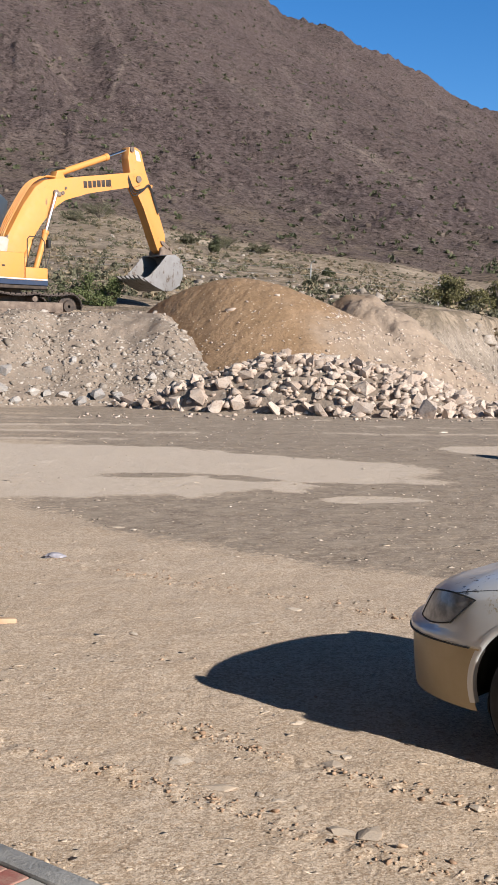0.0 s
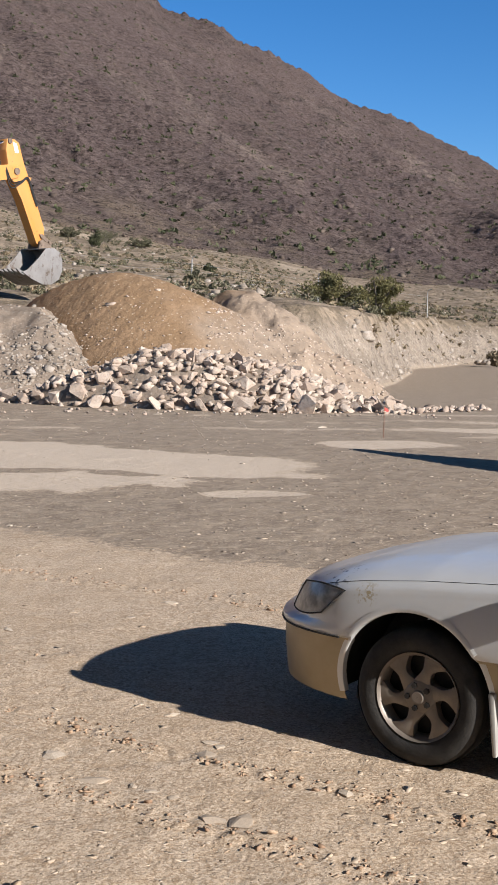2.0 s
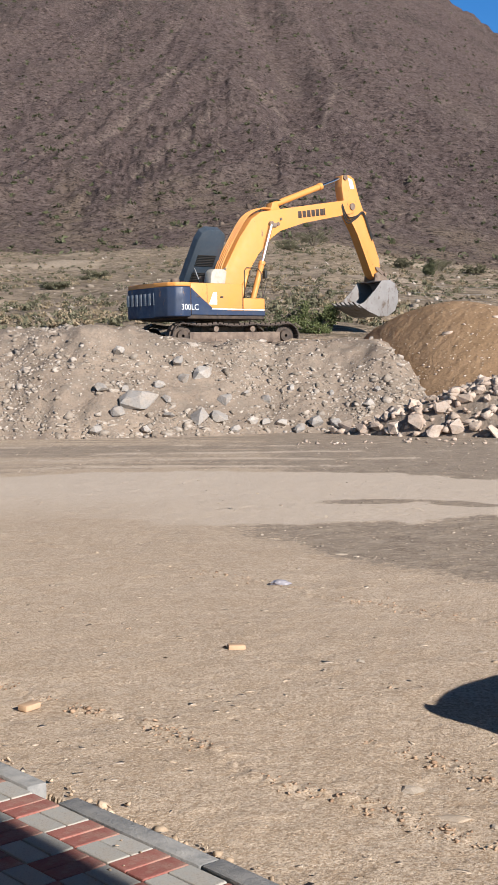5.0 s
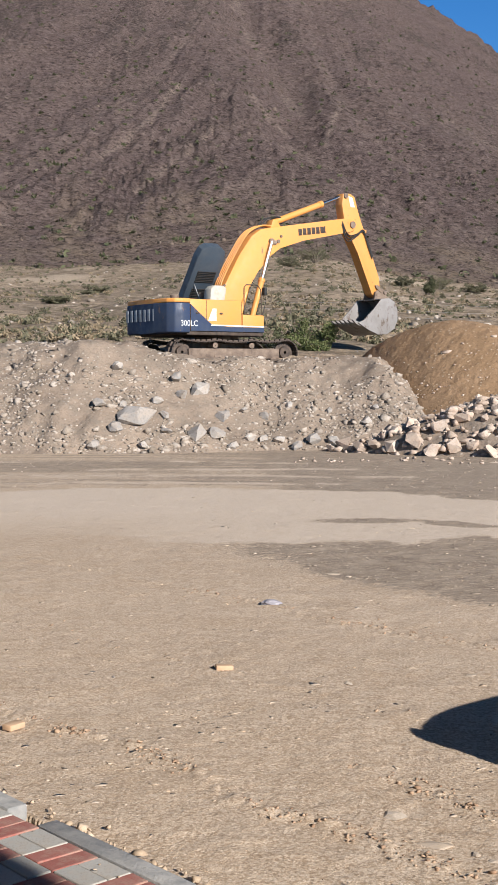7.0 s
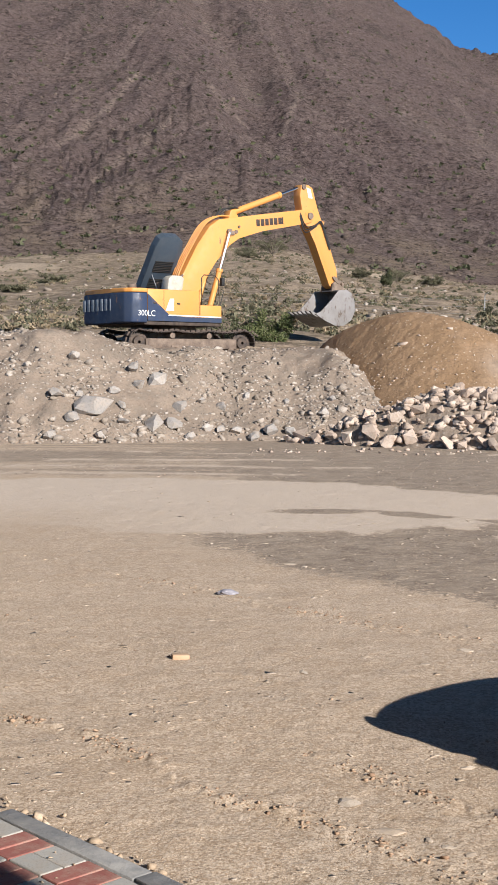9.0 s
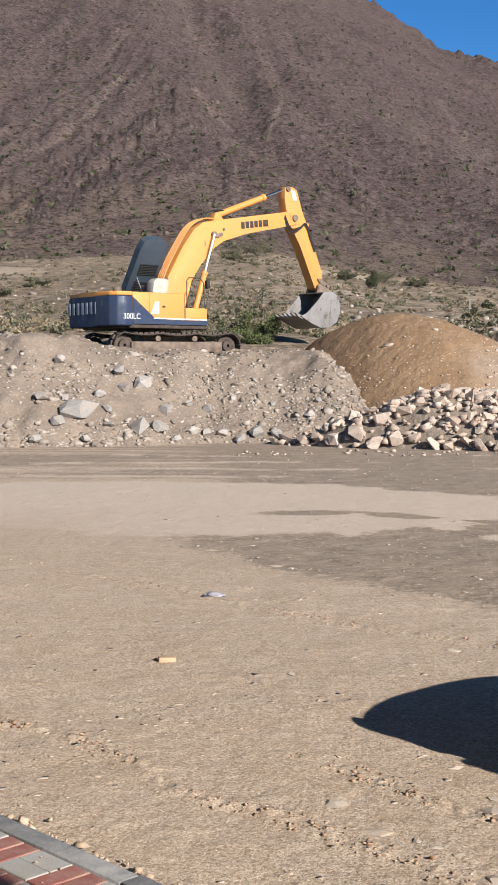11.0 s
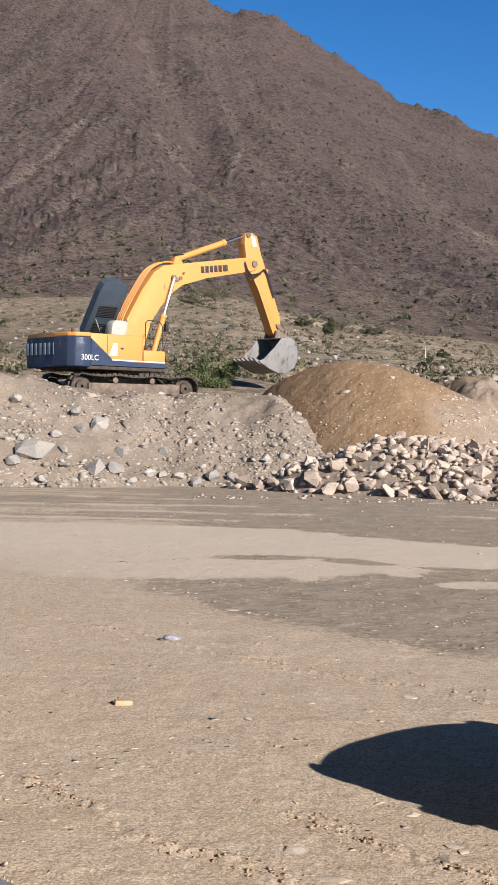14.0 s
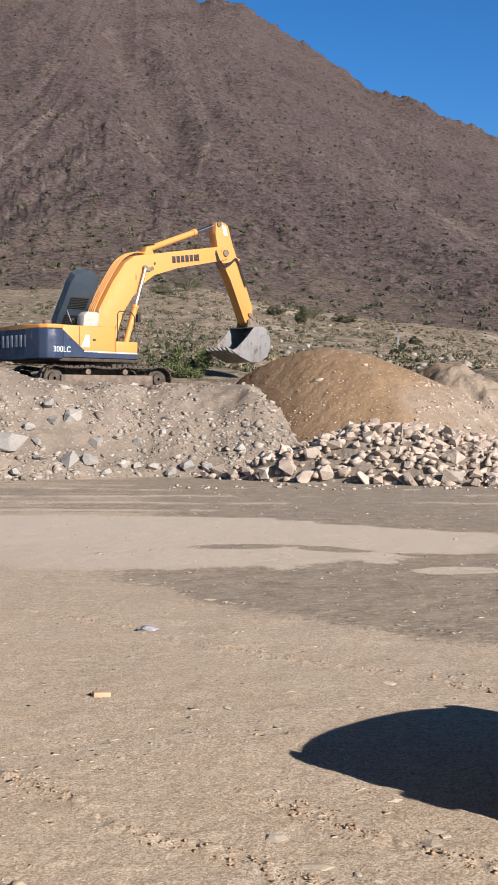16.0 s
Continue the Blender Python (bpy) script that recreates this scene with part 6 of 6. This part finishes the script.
def bush(label, x, y, z, wide, high, seed, mat, leaves=7000, leaf=0.06, category="bush"):
    r = random.Random(seed)
    top = root("bush", label, category, m=pose(x, y, z))
    bm = bmesh.new()
    clumps = []
    for k in range(11):
        a, reach = r.uniform(0, math.tau), r.uniform(0.25, 1.0)
        tip = Vector((math.cos(a) * wide * 0.5 * reach, math.sin(a) * wide * 0.5 * reach, high * r.uniform(0.45, 0.95) * (1.08 - 0.45 * reach)))
        mid = tip * 0.5 + Vector((r.uniform(-0.1, 0.1), r.uniform(-0.1, 0.1), high * 0.1))
        tube(bm, [(0.03 * math.cos(a), 0.03 * math.sin(a), -0.15), mid, tip], 0.022 * high, 5)
        for q, s in ((tip, 1.0), (mid.lerp(tip, 0.6), 0.9), (mid, 0.7), (Vector((mid.x * 1.3, mid.y * 1.3, high * 0.22)), 0.7)):
            clumps.append((q.x + r.uniform(-0.1, 0.1) * wide, q.y + r.uniform(-0.1, 0.1) * wide, q.z, 0.13 * wide * s * r.uniform(0.7, 1.3), 0.13 * high * s, leaves / 44))
    part("trunk", bm, M_BARK, top)
    ob = new("crown", leaf_cloud("crown", clumps, mat, seed, leaf))
    ob.parent = top
    return top


def tz(x, y):
    return float(terrain(np.array([float(x)]), np.array([float(y)]))[0][0])


M_GREEN = leaf_mat("fresh_green_leaf", (0.06, 0.08, 0.026), (0.15, 0.16, 0.068))
M_GREY_GREEN = leaf_mat("grey_green_leaf", (0.07, 0.08, 0.04), (0.165, 0.165, 0.09))
M_ACACIA = leaf_mat("olive_acacia_leaf", (0.075, 0.07, 0.028), (0.19, 0.168, 0.075))
bush("dark green acacia bush on the edge of the bank", 10.7, 66, 2.95, 3.0, 2.7, 1, M_ACACIA, 12000)
bush("dark green acacia bush with feathery branches on the bank", 13.0, 66, 2.9, 2.9, 2.5, 2, M_ACACIA, 12000)
bush("grey green bush behind the excavator", -7.5, 51, 2.5, 2.7, 2.3, 3, M_GREY_GREEN, 8000, 0.045)
bush("fresh green bush beside the excavator", -5.9, 50, 2.45, 2.4, 2.3, 4, M_GREEN, 10000, 0.045)
for k, (az, r, w, h, mt) in enumerate(((-1.6, 150, 2.0, 2.6, M_LEAF), (-1.1, 185, 5.0, 3.4, M_SCRUB), (-13.2, 262, 4.5, 4.0, M_LEAF), (-12.4, 255, 3.5, 2.6, M_SCRUB), (-16.4, 150, 4.0, 1.6, M_SCRUB), (-6.6, 215, 6.5, 4.2, M_SCRUB), (-7.6, 200, 4.5, 2.4, M_SCRUB),
                                      (3.6, 130, 1.6, 1.1, M_LEAF), (2.8, 78, 1.8, 1.0, M_SCRUB), (16.6, 95, 1.8, 1.5, M_DRY), (-2.7, 170, 3.2, 1.6, M_SCRUB), (-18.4, 120, 3.0, 1.2, M_SCRUB), (0.5, 190, 4.0, 2.0, M_SCRUB))):
    x, y = r * math.sin(radians(az)), r * math.cos(radians(az))
    bush("dusty grey green desert shrub on the plain", x, y, tz(x, y) - 0.1, w, h, 20 + k, mt, 3500, 0.09, "shrub")

clumps, dry = [], []
g = np.random.default_rng(31)
while len(clumps) < 1900:
    r, az = 58 * (4.3 ** g.random()), g.uniform(-24, 21)
    x, y = r * math.sin(radians(az)), r * math.cos(radians(az))
    if terrain(np.array([x]), np.array([y]))[1][0] < 0.95 or g.random() > 0.45 + 0.55 * float(vnoise(np.array(x * 0.06), np.array(y * 0.06), 141)) + 0.25 * (r > 130):
        continue
    s = float(np.clip(g.lognormal(-0.95, 0.5), 0.15, 1.7))
    (clumps if g.random() < 0.62 else dry).append((x, y, tz(x, y) + s * 0.25, s * 0.75, s * 0.45, 46))
for _ in range(60):
    x = g.uniform(9.5, 36)
    y = float(np.interp(x, BANK_X, BANK_Y)) + g.uniform(2, 10)
    s = float(np.clip(g.lognormal(-0.85, 0.4), 0.2, 1.0))
    dry.append((x, y, tz(x, y) + s * 0.25, s * 0.5, s * 0.35, 22))
tagged(new("scrub", leaf_cloud("scrub", clumps, M_SCRUB, 32, 0.11)), "low grey green scrub over the stony plain", "scrub", kind="stuff")
tagged(new("dry_scrub", leaf_cloud("dry_scrub", dry, M_DRY, 33, 0.11)), "dry straw coloured tufts over the plain", "scrub", kind="stuff")
A_, S_, X_, Y_, Z_ = MOUNT
flat_ids = g.integers(0, A_.size, 9000)
clumps, places = [], []
for q in flat_ids:
    s_, a_ = S_.flat[q], A_.flat[q]
    if not (0.0 < s_ < 0.97 and -24 < a_ < 21):
        continue
    if g.random() < 0.33 * (1.25 - s_):
        k = g.uniform(0.5, 1.25)
        clumps.append((X_.flat[q], Y_.flat[q], Z_.flat[q] + 0.3 * k, k * 1.1, 0.6 * k, 11))
    else:
        places.append((X_.flat[q], Y_.flat[q], Z_.flat[q], float(np.clip(g.lognormal(-0.25, 0.45), 0.3, 2.6)), 0.8))
tagged(new("hillside_scrub", leaf_cloud("hillside_scrub", clumps, M_LEAF, 34, 0.5)), "sparse dark shrubs dotted over the mountain side", "scrub", kind="stuff")
M_CRAG = stone_mat("dark_crag_stone", (0.07, 0.053, 0.043), (0.18, 0.14, 0.11), (0.11, 0.08, 0.062), 0.6)
tagged(new("hillside_boulder_scatter", stones("hillside_boulder_scatter", places, M_CRAG, 35)), "dark boulders over the mountain side", "boulders", kind="stuff")
places = []
while len(places) < 1500:
    r, az = 60 * (4.2 ** g.random()), g.uniform(-23, 20)
    x, y = r * math.sin(radians(az)), r * math.cos(radians(az))
    if terrain(np.array([x]), np.array([y]))[1][0] > 0.95:
        places.append((x, y, tz(x, y), float(np.clip(g.lognormal(-1.25, 0.5), 0.1, 1.2)), 0.8))
tagged(new("plain_stone_scatter", stones("plain_stone_scatter", places, M_STONE, 36)), "grey stones over the scrub plain", "stones", kind="stuff")

# ---- fence, stake, litter ----
fence = root("fence", "wire fence with tall thin galvanised posts along the plain", "fence")
POSTS = []
for k, (x, fy, zt) in enumerate(((-14.3, 80, 7.4), (-5.16, 80, 7.2), (3.96, 80, 6.7), (12.0, 80, 5.85), (22.9, 96, 5.6))):
    bm = bmesh.new()
    z0_ = tz(x, fy) - 0.3
    cyl(bm, (x, fy, z0_), (x, fy, zt), 0.032, n=8)
    tube(bm, [(x, fy, zt), (x + 0.05, fy - 0.1, zt + 0.12), (x + 0.22, fy - 0.25, zt + 0.2)], 0.03, 6)
    part("post", bm, M_STEEL, fence)
    POSTS.append((x, fy, z0_, zt))
for (xa, ya, za, ta), (xb, yb, zb, tb) in zip(POSTS, POSTS[1:]):
    for f in (0.35, 0.6, 0.85):
        bm = bmesh.new()
        tube(bm, [(xa, ya, za + (ta - za) * f), ((xa + xb) / 2, (ya + yb) / 2, (za + zb) / 2 + (ta - za + tb - zb) / 2 * f - 0.07), (xb, yb, zb + (tb - zb) * f)], 0.006, 4)
        part("wire", bm, M_STEEL, fence)
stake = root("survey_stake", "thin rusty steel stake with a red ribbon in the lot", "stake", m=pose(5.02, 24.4, 0))
bm = bmesh.new()
tube(bm, [(0, 0, -0.1), (0.004, 0, 0.3), (0, 0, 0.62)], 0.009, 6)
part("rod", bm, plain_mat("rusty_steel", (0.16, 0.08, 0.05), (0.25, 0.13, 0.08), 0.8), stake)
bm = bmesh.new()
prism(bm, [(0, 0.60), (0.07, 0.57), (0.10, 0.52), (0.06, 0.50), (0.005, 0.53)], -0.004, 0.006)
part("ribbon", bm, plain_mat("faded_red_ribbon", (0.45, 0.06, 0.05), (0.55, 0.1, 0.08), 0.7), stake, "faded red ribbon")
bm = bmesh.new()
box(bm, -0.06, 0.06, -0.035, 0.035, -0.005, 0.03, 0.006)
ob = part("clay_block", bm, plain_mat("pale_clay", (0.44, 0.29, 0.175), (0.50, 0.345, 0.225), 0.9), None)
ob.matrix_world = pose(-1.63, 8.52, 0.005, 0, 3, 20)
tagged(ob, "broken pale clay block lying on the dirt", "block")
ob = copy_thing(ob, pose(-2.55, 6.89, 0.005, 2, 0, 65))
bm = bmesh.new()
bmesh.ops.create_icosphere(bm, subdivisions=3, radius=0.075)
for v in bm.verts:
    n = noise.noise(v.co * 14) * 0.05 + noise.noise(v.co * 34) * 0.03
    v.co = Vector((v.co.x * 1.2, v.co.y * 0.8, max(v.co.z * 0.45, -0.01))) * (1 + n * 6)
ob = part("plastic_bag", bm, plain_mat("grey_plastic_film", (0.20, 0.19, 0.21), (0.33, 0.31, 0.33), 0.4, 0, 12, 0.2), None, angle=20)
ob.matrix_world = pose(-1.68, 11.05, 0.02, 0, 0, 30)
tagged(ob, "crumpled grey plastic bag lying on the dirt", "litter")
